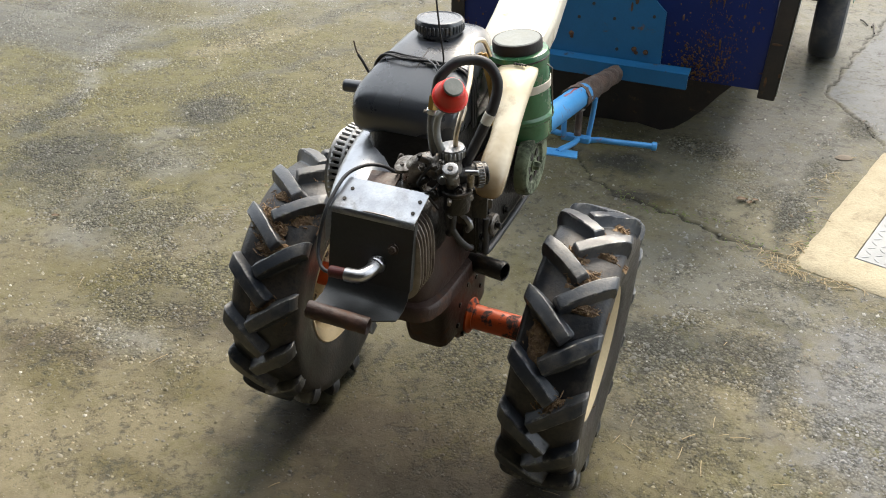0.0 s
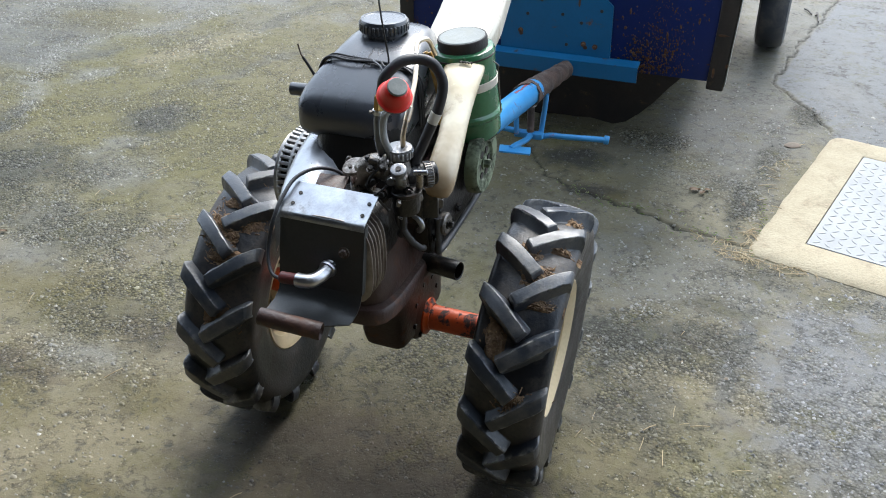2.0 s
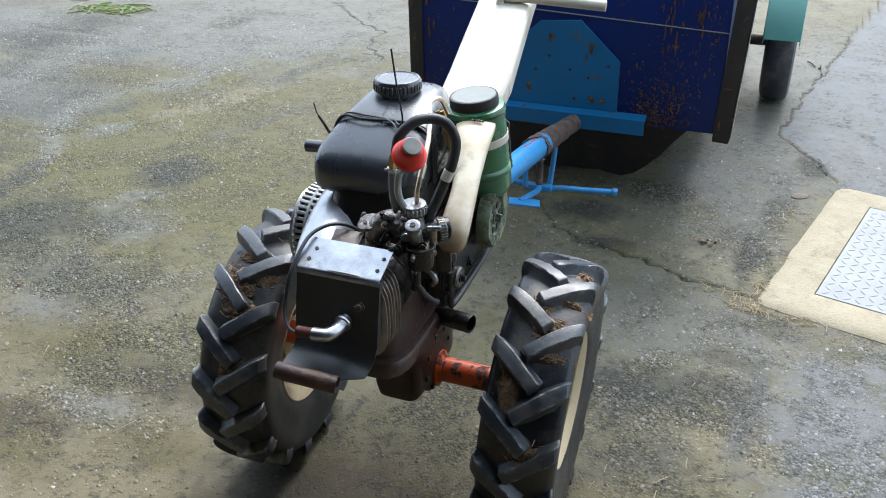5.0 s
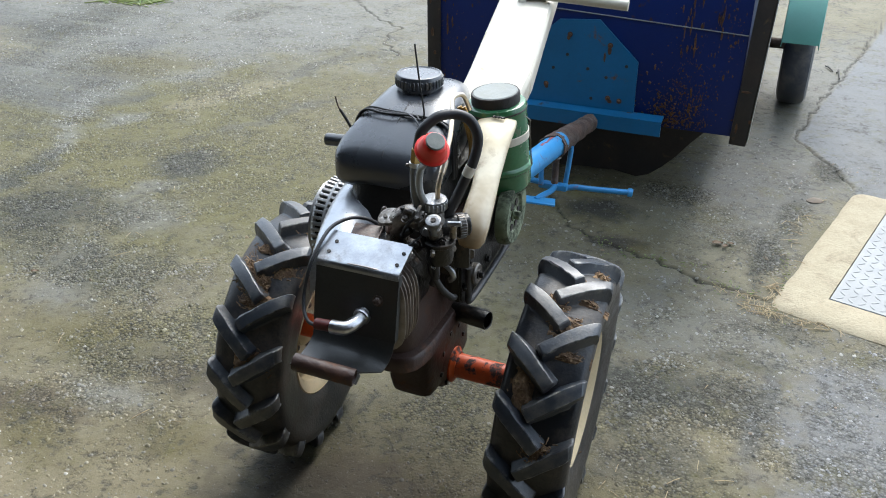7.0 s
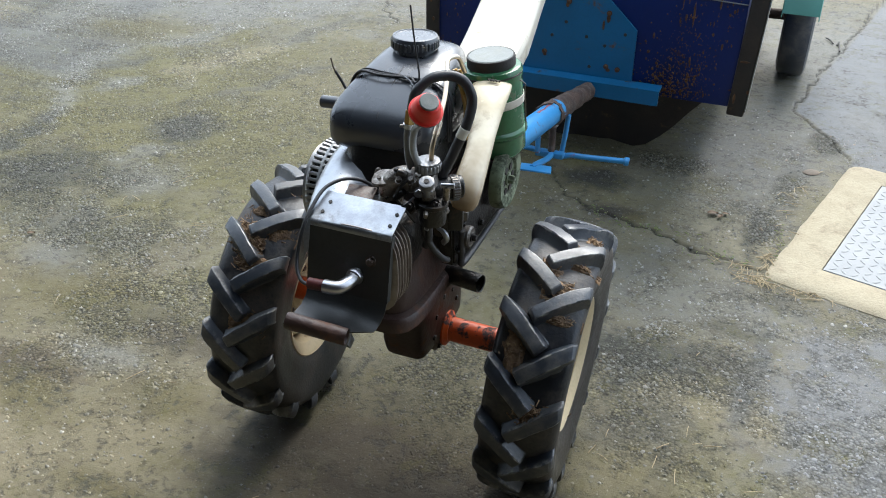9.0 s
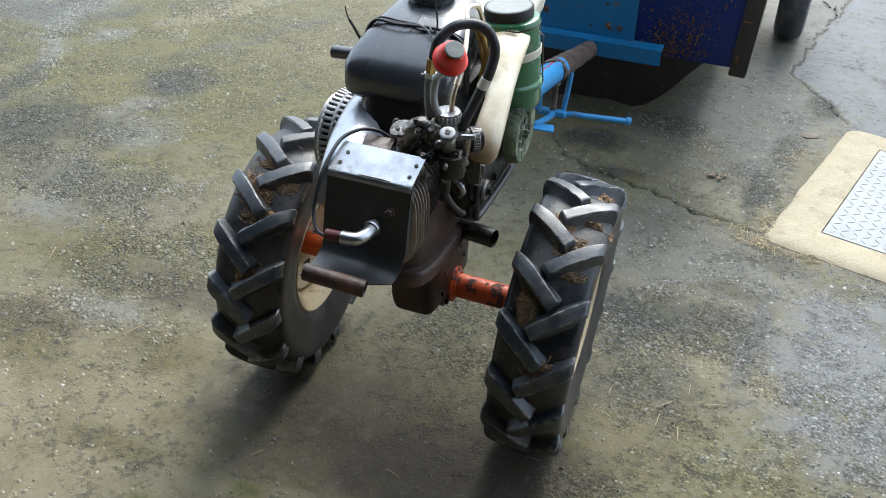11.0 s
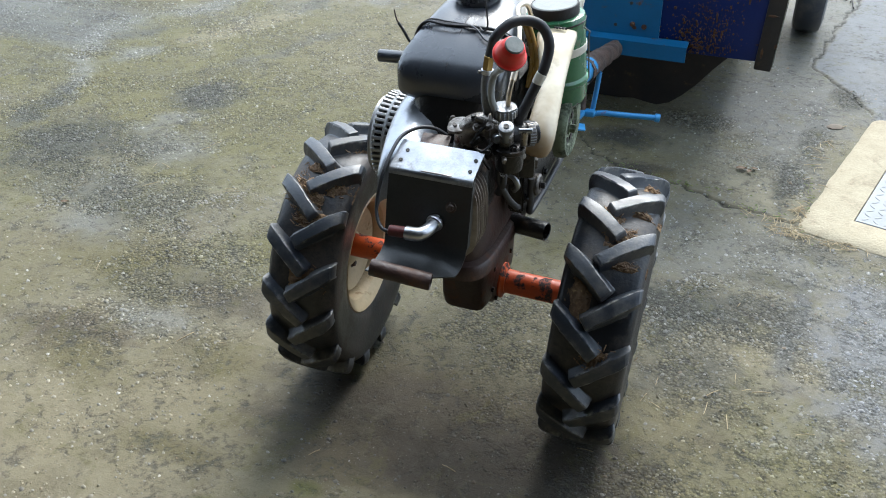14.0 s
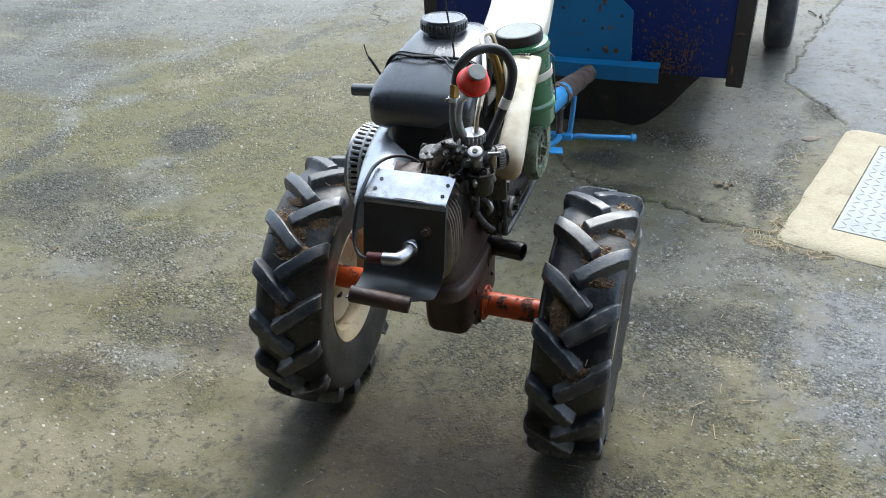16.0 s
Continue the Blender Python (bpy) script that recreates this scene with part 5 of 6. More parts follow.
part("lid_top", lathe([(0.0, 0.0), (0.041, 0.0), (0.0425, 0.0012), (0.0425, 0.004)], A0, down, 40), LIDGREY, lid, "dusty grey-green lid top")
part("strap", lathe([(0.0582, 0), (0.0594, 0.001), (0.0594, 0.015), (0.0582, 0.016)], A0 + down * 0.078, down, 44, caps=False), IVORY, cleaner, "pale strap round the cleaner")
part("wire_clip", tube([A0 + down * 0.040 + Vector((0.058, -0.006, 0)), A0 + down * 0.048 + Vector((0.068, -0.006, 0)), A0 + down * 0.06 + Vector((0.066, -0.004, 0)), A0 + down * 0.14 + Vector((0.0645, -0.004, 0))], 0.0014, 8), ALU, cleaner)
spring = [A0 + down * 0.027 + Vector((-0.004 + 0.0028 * k + 0.02, -0.0615 - 0.0022 * math.cos(k * math.pi), 0.0022 * math.sin(k * math.pi))) for k in range(9)]
part("clamp_screw", tube(spring, 0.0018, 8), GRIME, cleaner)
part("clamp_band", lathe([(0.0582, 0), (0.0590, 0.0005), (0.0590, 0.0035), (0.0582, 0.004)], A0 + down * 0.030, down, 44, caps=False), GRIME, cleaner)

# yellowed intake trunk from the cleaner down to the carburettor
spine = [((0.146, -0.044, 0.958), 0.037, 0.012), ((0.149, -0.058, 0.956), 0.037, 0.018), ((0.155, -0.086, 0.948), 0.0335, 0.022), ((0.163, -0.120, 0.932), 0.0280, 0.022), ((0.170, -0.155, 0.910), 0.0235, 0.022), ((0.176, -0.195, 0.887), 0.0232, 0.021),
         ((0.179, -0.230, 0.866), 0.0250, 0.022), ((0.180, -0.256, 0.846), 0.0265, 0.022), ((0.1805, -0.270, 0.830), 0.0250, 0.020), ((0.181, -0.277, 0.820), 0.0180, 0.013), ((0.181, -0.279, 0.817), 0.009, 0.006)]
rows = []
for i, (c, w, h) in enumerate(spine):
    c = Vector(c)
    d = (Vector(spine[min(i + 1, len(spine) - 1)][0]) - Vector(spine[max(i - 1, 0)][0])).normalized()
    side = Vector((1, 0.12, 0))
    side = (side - d * side.dot(d)).normalized()
    up = side.cross(d)
    rows.append([c + side * a + up * b for a, b in rounded_ring(0, 0, w, h, 2.4, 32)])
part("intake_trunk", loft(rows), DUCT, tractor, "yellowed ivory intake trunk", sharp=60)

# belt pulley, cover and tensioner on the right-hand side
pul = part("belt_pulley", lathe([(0.012, 0.0), (0.036, 0.001), (0.040, 0.006), (0.060, 0.008), (0.064, 0.004), (0.066, -0.002), (0.066, -0.016), (0.060, -0.018)], (0.176, -0.018, 0.762), (1, 0, 0), 44), PALEGREEN, tractor, "pale green worn belt pulley")
for k in range(6):
    a = k * math.tau / 6
    part("pulley_hole", lathe([(0.0075, 0), (0.0075, 0.0015)], (0.1772, -0.018 + 0.026 * math.cos(a), 0.757 + 0.026 * math.sin(a)), (1, 0, 0), 14), TAR, pul)
bolt("pulley_nut", (0.1765, -0.018, 0.757), (1, 0, 0), 0.009, pul, PALEGREEN, 0.012)
bp = bmesh.new()
outline = [(-0.235, 0.672), (-0.21, 0.655), (0.05, 0.672), (0.10, 0.70), (0.09, 0.80), (-0.02, 0.83), (-0.16, 0.81), (-0.24, 0.75)]
loft([[(x, y, z) for y, z in outline] for x in (0.120, 0.150)], bp)
bmesh.ops.bevel(bp, geom=bp.edges[:], offset=0.004, segments=2, affect="EDGES")
part("belt_guard", bp, GRIME, tractor, "black oily belt guard")
edge = [(-0.222, 0.742), (-0.222, 0.690), (-0.212, 0.668), (-0.10, 0.670), (0.05, 0.684), (0.085, 0.705)]
part("v_belt", tube([(0.160, y, z) for y, z in edge], 0.0065, 10), HOSE, tractor, "black drive belt")
part("tensioner_roller", lathe([(0.006, 0), (0.018, 0.001), (0.021, 0.004), (0.021, 0.014), (0.018, 0.017)], (0.156, -0.205, 0.722), (1, 0, 0), 28), ALU, tractor, "worn belt tensioner roller")
bolt("tensioner_bolt", (0.173, -0.205, 0.722), (1, 0, 0), 0.006, tractor, GRIME)
part("tensioner_bracket", box((0.150, -0.215, 0.775), (0.035, 0.030, 0.022), (10, 0, 20), bevel=0.004), ALU, tractor)

# carburettor and its pipes
carb = part("carburettor", lathe([(0.012, 0), (0.019, 0.002), (0.0215, 0.008), (0.0215, 0.060), (0.018, 0.066), (0.016, 0.078)], (0.133, -0.318, 0.822), (0, 0.0, 1), 28), ALU, tractor, "oily cast aluminium carburettor")
part("float_bowl", lathe([(0.010, 0), (0.022, 0.003), (0.024, 0.012), (0.024, 0.035), (0.027, 0.037), (0.027, 0.043), (0.020, 0.046)], (0.152, -0.342, 0.818), (0, 0, 1), 28), GRIME, carb)
knob = lathe([(0.019, 0), (0.0215, 0.002), (0.0215, 0.014), (0.0205, 0.018), (0.015, 0.0195), (0.0, 0.020)], (0.131, -0.312, 0.901), (0, -0.05, 1), 40)
cap2 = part("knurled_cap", knob, KNURL, carb, "knurled grey carburettor cap")
for k in range(20):
    a = k * math.tau / 20
    part("knurl", box((0.131 + 0.0215 * math.cos(a), -0.3125 + 0.0215 * math.sin(a), 0.909), (0.0034, 0.0032, 0.0125), (0, 0, math.degrees(a)), bevel=0.0008, seg=1), STEEL, cap2)
part("throttle_pipe", tube([(0.137, -0.312, 0.918), (0.138, -0.312, 0.940), (0.140, -0.304, 0.960), (0.1405, -0.290, 0.975), (0.137, -0.268, 0.992), (0.131, -0.240, 1.006), (0.116, -0.195, 1.024), (0.102, -0.160, 1.034), (0.103, -0.142, 1.037), (0.108, -0.122, 1.030), (0.112, -0.100, 0.998)], 0.0042, 12), COPPERPIPE, tractor, "bent tinned metal pipe")
part("pipe_joint", rod((0.1405, -0.303, 0.961), (0.1408, -0.286, 0.979), 0.0055), COPPERPIPE, tractor)
for dx in (0.0, 0.008):
    part("fuel_tube", tube([(0.092 + dx, -0.10, 1.0), (0.104 + dx, -0.10, 0.972), (0.112 + dx, -0.10, 0.945), (0.116 + dx, -0.10, 0.915), (0.112 + dx, -0.11, 0.87)], 0.0048, 10), YELLOWTUBE, tractor, "yellow-brown fuel tube")
part("thick_hose", tube([(0.107, -0.322, 1.006), (0.109, -0.320, 1.020), (0.115, -0.319, 1.040), (0.133, -0.302, 1.058), (0.154, -0.282, 1.059), (0.175, -0.272, 1.050), (0.188, -0.270, 1.030), (0.191, -0.272, 1.010), (0.187, -0.280, 0.982), (0.180, -0.284, 0.962), (0.169, -0.290, 0.933), (0.157, -0.297, 0.902), (0.146, -0.303, 0.876)], 0.0086, 16), HOSE, tractor, "thick black rubber hose in a loop")
part("hose_band", rod((0.1845, -0.2815, 0.974), (0.1775, -0.2855, 0.956), 0.0093), IVORY, tractor, "pale band on the hose")
fit2 = part("brass_fitting", rod((0.106, -0.3225, 1.008), (0.1035, -0.324, 0.984), 0.0092, seg=6), BRASS, tractor, "brass hose fitting")
part("jubilee_clip", lathe([(0.0100, 0), (0.0108, 0.001), (0.0108, 0.007), (0.0100, 0.008)], (0.1035, -0.324, 0.977), (0.05, 0.03, 1), 24), CHROME, fit2)
part("clip_screw", rod((0.095, -0.331, 0.981), (0.091, -0.334, 0.982), 0.0028), ALU, fit2)
part("bypass_hose", tube([(0.1030, -0.324, 0.985), (0.1015, -0.325, 0.955), (0.103, -0.325, 0.925), (0.109, -0.322, 0.895)], 0.0078, 14), CLEARTUBE, tractor, "cloudy grey hose")
part("return_hose", tube([(0.156, -0.384, 1.030), (0.142, -0.364, 1.008), (0.122, -0.342, 0.985), (0.115, -0.337, 0.960), (0.115, -0.332, 0.935), (0.122, -0.325, 0.912)], 0.0062, 14), PALETUBE, tractor, "cloudy grey hose")
RC, RA = Vector((0.1575, -0.384, 1.035)), Vector((0.40, -0.48, 0.76)).normalized()
bulb = part("primer_bulb", lathe([(0.016, 0.0), (0.0262, 0.0025), (0.0272, 0.0040), (0.0270, 0.0068), (0.0250, 0.0080), (0.0232, 0.0095), (0.0218, 0.015), (0.0195, 0.025), (0.0180, 0.029), (0.015, 0.031)], RC, RA, 36), RED, tractor, "red plastic primer bulb with a grey face")
part("bulb_base", lathe([(0.010, -0.006), (0.0225, -0.005), (0.0258, -0.001), (0.0258, 0.003), (0.0248, 0.004)], RC, RA, 36), PLASTIC, bulb)
part("bulb_face", lathe([(0.0, 0.0), (0.0142, 0.0), (0.0148, 0.0015), (0.0148, 0.0035), (0.0136, 0.0048), (0.0, 0.005)], RC + RA * 0.0305, RA, 32), LIDGREY, bulb, "flat grey disc")
fl = loft([[(0.058 + a, -0.335 + b * 0.9, 0.879 + dz + 0.45 * b + 0.2 * a) for a, b in rounded_ring(0, 0, 0.019, 0.0165, 2.6, 24)] for dz in (0.0, 0.005)])
manifold = part("intake_manifold", tube([(0.066, -0.322, 0.836), (0.070, -0.326, 0.862), (0.082, -0.329, 0.880), (0.102, -0.327, 0.887), (0.124, -0.320, 0.884)], 0.0212, 20), MANIFOLD, tractor, "oily bright cast intake manifold")
part("flange", fl, MANIFOLD, manifold)
part("flange_hole", lathe([(0.0036, 0), (0.0036, 0.0015)], (0.052, -0.338, 0.8825), (0, -0.2, 1), 12), TAR, manifold)
part("manifold_clamp", lathe([(0.022, 0), (0.0245, 0.002), (0.0245, 0.007), (0.022, 0.009)], (0.106, -0.326, 0.887), (1, 0.2, -0.1), 24), ALU, manifold)
part("clamp_bolt", rod((0.092, -0.345, 0.905), (0.108, -0.345, 0.902), 0.0055), ALU, manifold)
banjo = part("banjo_union", lathe([(0.004, 0.0), (0.009, -0.001), (0.0125, 0.0), (0.013, 0.004), (0.012, 0.010), (0.008, 0.014), (0.008, 0.032)], (0.153, -0.369, 0.910), (-0.10, 0.35, -0.9), 24), KNURL, carb, "round grey union nut")
part("union_hole", lathe([(0.0045, 0), (0.0045, 0.001)], (0.1532, -0.3697, 0.9118), (-0.10, 0.35, -0.9), 16), TAR, banjo)
part("union_body", rod((0.150, -0.358, 0.893), (0.145, -0.335, 0.850), 0.012), MANIFOLD, carb)
part("intake_clip", lathe([(0.0200, 0), (0.0212, 0.0015), (0.0212, 0.0125), (0.0200, 0.014)], (0.166, -0.300, 0.868), (0.55, 0.45, 0.0), 28, caps=False), ALU, tractor, "ribbed steel hose clip")
for k in range(26):
    a = k * math.tau / 26
    d = Vector((0.55, 0.45, 0)).normalized()
    u, v = Vector((0, 0, 1)), d.cross(Vector((0, 0, 1)))
    part("clip_rib", rod(Vector((0.166, -0.300, 0.868)) + d * 0.002 + (u * math.cos(a) + v * math.sin(a)) * 0.0212, Vector((0.166, -0.300, 0.868)) + d * 0.012 + (u * math.cos(a) + v * math.sin(a)) * 0.0212, 0.0010, seg=5), STEEL, tractor)
part("intake_spigot", rod((0.140, -0.318, 0.868), (0.182, -0.284, 0.868), 0.0195), GRIME, tractor)
part("clip_lug", rod((0.176, -0.338, 0.892), (0.174, -0.336, 0.866), 0.0060), MANIFOLD, tractor)
part("clip_lug", rod((0.166, -0.340, 0.892), (0.188, -0.334, 0.893), 0.0045), STEEL, tractor)
for p, q, r in (((0.088, -0.350, 0.858), (0.104, -0.348, 0.872), 0.006), ((0.110, -0.352, 0.850), (0.124, -0.356, 0.842), 0.007), ((0.126, -0.352, 0.870), (0.136, -0.362, 0.852), 0.0055), ((0.074, -0.342, 0.838), (0.100, -0.340, 0.836), 0.008)):
    part("linkage_pin", rod(p, q, r), GRIME, carb)
part("breather_hose", tube([(0.135, -0.322, 0.825), (0.136, -0.320, 0.795), (0.133, -0.315, 0.77), (0.122, -0.300, 0.745)], 0.007, 12), HOSE, tractor)
part("lever_ring", tube([(0.126, -0.262, 0.765), (0.139, -0.264, 0.760), (0.146, -0.262, 0.744), (0.138, -0.258, 0.731)], 0.0055, 10), STEEL, tractor, "bent bright lever")
part("lever_bracket", box((0.131, -0.25, 0.79), (0.030, 0.04, 0.09), (8, 0, 12), bevel=0.006), GRIME, tractor)
part("pump_body", box((0.155, -0.245, 0.79), (0.030, 0.034, 0.06), (0, 0, 20), bevel=0.006), GRIME, tractor)
part("heat_shield", box((0.018, -0.345, 0.846), (0.050, 0.05, 0.006), (8, 4, 12), bevel=0.002), RUST, tractor, "rusty brown tin shield")
part("choke_lever", tube([(0.036, -0.318, 0.855), (0.036, -0.316, 0.874), (0.041, -0.316, 0.886), (0.040, -0.318, 0.872)], 0.004, 8), ALU, tractor)

# small fittings crowded round the carburettor
for (x, y, z), axis, r, h, mat in (((0.116, -0.345, 0.893), (0, -0.6, 0.8), 0.0055, 0.007, ALU), ((0.097, -0.352, 0.892), (0, -0.5, 0.85), 0.0050, 0.006, ALU), ((0.134, -0.356, 0.880), (0.3, -0.8, 0.4), 0.0060, 0.008, STEEL),
                                   ((0.122, -0.366, 0.858), (0.2, -0.9, 0.3), 0.0050, 0.007, GRIME), ((0.105, -0.362, 0.846), (0, -0.8, 0.5), 0.0055, 0.006, ALU), ((0.160, -0.352, 0.862), (0.5, -0.7, 0.3), 0.0060, 0.008, GRIME),
                                   ((0.170, -0.330, 0.842), (0.8, -0.5, 0.2), 0.0050, 0.006, ALU), ((0.086, -0.338, 0.902), (0, -0.3, 0.95), 0.0045, 0.005, GRIME)):
    bolt("screw", (x, y, z), axis, r, carb, mat, h)
part("throttle_cable", tube([(0.112, -0.350, 0.896), (0.098, -0.356, 0.880), (0.090, -0.352, 0.858), (0.098, -0.340, 0.835), (0.110, -0.320, 0.800)], 0.0024, 8), HOSE, tractor, "thin black throttle cable")
part("throttle_cable", tube([(0.128, -0.360, 0.872), (0.118, -0.372, 0.862), (0.104, -0.368, 0.850), (0.100, -0.350, 0.825)], 0.0020, 8), HOSE, tractor)
part("return_spring", tube([(0.140 + 0.0035 * math.cos(k * 1.6), -0.362 + 0.0012 * k, 0.845 - 0.0022 * k + 0.0035 * math.sin(k * 1.6)) for k in range(22)], 0.0009, 6), STEEL, carb)
part("throttle_arm", box((0.150, -0.366, 0.852), (0.006, 0.022, 0.010), (20, 15, 30), bevel=0.0015), MANIFOLD, carb)
part("stud", rod((0.078, -0.316, 0.852), (0.078, -0.316, 0.880), 0.0032), GRIME, tractor)
bolt("stud_nut", (0.078, -0.316, 0.872), (0, 0, 1), 0.0055, tractor, MANIFOLD, 0.005)
part("oil_pipe", tube([(0.148, -0.262, 0.700), (0.150, -0.285, 0.715), (0.140, -0.305, 0.742), (0.128, -0.318, 0.780), (0.126, -0.322, 0.815)], 0.0060, 10), HOSE, tractor, "black oil pipe")
for y, z in ((-0.225, 0.700), (-0.170, 0.690), (-0.100, 0.695), (-0.200, 0.745)):
    bolt("guard_bolt", (0.151, y, z), (1, 0, 0), 0.0065, tractor, GRIME, 0.006)

# steering column with one handle
col = []
for (x, y, z), w, h in (((0.070, 0.06, 0.90), 0.062, 0.024), ((0.076, 0.12, 0.935), 0.066, 0.026), ((0.070, 0.20, 0.955), 0.068, 0.027), ((0.046, 0.36, 0.992), 0.067, 0.027), ((0.026, 0.50, 1.024), 0.066, 0.027), ((0.000, 0.68, 1.064), 0.065, 0.027), ((-0.010, 0.74, 1.076), 0.060, 0.024)):
    col.append([(x + a, y - 0.22 * b, z + b) for a, b in rounded_ring(0, 0, w, h, 7, 32)])
column = part("steering_column", loft(col), IVORY, tractor, "ivory painted box-section steering column")
part("column_foot", box((0.03, 0.12, 0.73), (0.09, 0.10, 0.36), (12, 0, 0), bevel=0.01), GRIME, tractor)
part("handle", tube([(0.010, 0.495, 1.060), (0.06, 0.492, 1.064), (0.15, 0.492, 1.062), (0.266, 0.50, 1.056)], 0.0125, 16, steps=6), IVORY, column, "ivory round handle")
part("handle_peg", rod((0.020, 0.492, 1.080), (0.020, 0.480, 1.036), 0.010), IVORY, column)

# ---- unseen shed added behind the camera: boards and a roof that keep the sky off the near side ----
part("wall_south", box((0.0, -3.6, 1.5), (9.0, 0.12, 3.0), bevel=0.01), SHEDWALL, None, "unseen dark shed boards that block the sky", kind="structure")
part("wall_west", box((-4.44, -2.145, 1.5), (0.12, 2.79, 3.0), bevel=0.01), SHEDWALL, None, "unseen dark shed boards that block the sky", kind="structure")
part("wall_east", box((4.44, -2.145, 1.5), (0.12, 2.79, 3.0), bevel=0.01), SHEDWALL, None, "unseen dark shed boards that block the sky", kind="structure")
part("ceiling", box((0.0, -2.225, 3.06), (9.2, 2.95, 0.10), bevel=0.01), SHEDWALL, None, "unseen dark shed roof that blocks the sky", kind="structure")

# ---- mud and straw packed between the lugs ----
def mud_patch(cx, x, angle, wide, long, thick, strands, seed):
    """A crumbly pad of mud pressed onto the carcass, with straw lying in it."""
    rnd = random.Random(seed)
    b = bmesh.new()
    size = 21
    grid = []
    for i in range(size):
        row = []
        for j in range(size):
            u, v = 2 * i / (size - 1) - 1, 2 * j / (size - 1) - 1
            at = Vector((u * 1.3, v * 1.3, seed * 5.1))
            d = math.hypot(u, v) + 0.55 * noise.noise(at * 1.6) + 0.25 * noise.noise(at * 5)
            lift = thick * max(-0.6, 1 - d * d * 1.6) * (0.75 + 0.7 * noise.noise(at * 4.5)) + 0.0016 * noise.noise(at * 11)
            px = x + u * wide
            row.append(b.verts.new(on_tread(cx, px, angle + v * long, 0.2980 - 0.013 * (abs(px) / 0.064) ** 2.4 + 1.5 * lift)))
        grid.append(row)
    for p, q in zip(grid, grid[1:]):
        for j in range(size - 1):
            b.faces.new((p[j], p[j + 1], q[j + 1], q[j]))
    for _ in range(strands):
        px, pa = x + rnd.gauss(0, 0.45) * wide, angle + rnd.gauss(0, 0.45) * long
        p = on_tread(cx, px, pa, 0.2985 - 0.013 * (abs(px) / 0.064) ** 2.4 + rnd.uniform(0.2, 1.3) * thick)
        d = Vector((rnd.gauss(0.3, 0.8), rnd.gauss(-0.5, 0.7), rnd.gauss(-0.3, 0.3))).normalized() * rnd.uniform(0.002, 0.008)
        rod(p - d, p + d, rnd.uniform(0.0006, 0.0014), seg=4, bm=b)
    return b


def on_tread(cx, x, angle, r=0.296):
    return stance(cx) @ Vector((cx + x, -r * math.sin(angle), AX + r * math.cos(angle)))


# place across and round the tread, half width, half length in radians, thickness, straws
MUDDY_LEFT = ((-0.040, 0.585, 0.022, 0.085, 0.009, 110), (-0.010, 0.660, 0.024, 0.070, 0.009, 120), (-0.006, 0.345, 0.028, 0.040, 0.005, 20), (0.045, 0.500, 0.026, 0.060, 0.004, 16), (0.012, 0.800, 0.034, 0.045, 0.005, 40),
         (0.022, 1.250, 0.030, 0.060, 0.004, 14), (0.045, 0.020, 0.022, 0.060, 0.005, 16))
MUDDY_RIGHT = ((-0.015, 0.245, 0.022, 0.050, 0.006, 30), (0.020, 0.440, 0.024, 0.060, 0.005, 30), (0.040, 0.185, 0.034, 0.028, 0.005, 10), (0.034, 0.640, 0.034, 0.030, 0.004, 12), (-0.038, 0.930, 0.018, 0.110, 0.004, 10),
               (0.036, 1.320, 0.030, 0.055, 0.012, 90), (0.022, 0.020, 0.018, 0.040, 0.005, 10), (0.056, -0.225, 0.016, 0.050, 0.006, 16))
for n, (cx, (x, angle, wide, long, thick, strands)) in enumerate([(-0.338, m) for m in MUDDY_LEFT] + [(0.302, m) for m in MUDDY_RIGHT]):
    clump = part("mud_clump", mud_patch(cx, x, angle, 1.45 * wide, 1.5 * long, thick, 2 * strands, 40 + n), MUD, None, sharp=70)
    tagged(clump, "dry brown mud and straw caught between tyre lugs", "mud", "mud on the tyres", "stuff")

# ---- stone chips, straw and leaves on the asphalt ----
STRAW = surface("dry_straw", (0.36, 0.285, 0.16), (0.26, 0.19, 0.10), (0.6, 0.8), coarse=20, fine=160, bump=0.1)
TWIG = surface("dark_wet_twig", (0.035, 0.027, 0.02), (0.02, 0.016, 0.012), (0.5, 0.7), coarse=20, fine=160, bump=0.3)
LEAF = surface("dead_leaf", (0.14, 0.085, 0.045), (0.10, 0.06, 0.03), (0.6, 0.8), coarse=30, fine=160, bump=0.2)
GRASS = surface("green_grass", (0.10, 0.16, 0.03), (0.16, 0.17, 0.04), (0.5, 0.7), coarse=12, fine=120, bump=0.1)
rs = np.random.RandomState(11)
cx, cy = rs.uniform(-4.3, 1.5, 700000), rs.uniform(-1.0, 4.0, 700000)
keep = (rs.uniform(0, 1, cx.size) < 0.62 * openness(cx, cy)) & (cy > 0.30 * cx - 1.0) & ~((cx > 0.60) & (cy > 2.35)) & (cy < 2.9 - 0.35 * (cx + 0.4))
cx, cy = cx[keep], cy[keep]
n = cx.size
rad = np.clip(0.0042 * np.exp(rs.normal(0, 0.38, n)), 0.0018, 0.0095)
rad = rad * np.where((cx > -0.55) & (cy < 1.2), np.where(cx > 0.3, 0.92, 0.82), 1.0)
turn = rs.uniform(0, math.tau, n)[:, None] + np.arange(6) * math.tau / 6
ring = rad[:, None] * rs.uniform(0.72, 1.22, (n, 6))
wide, slim = rs.uniform(0.9, 1.3, n)[:, None], rs.uniform(0.7, 1.0, n)[:, None]
px, py = cx[:, None] + ring * np.cos(turn) * wide, cy[:, None] + ring * np.sin(turn) * slim
tip = np.stack([cx + rad * rs.uniform(-0.3, 0.3, n), cy + rad * rs.uniform(-0.3, 0.3, n), -0.0035 + rad * rs.uniform(0.35, 1.0, n)], -1)
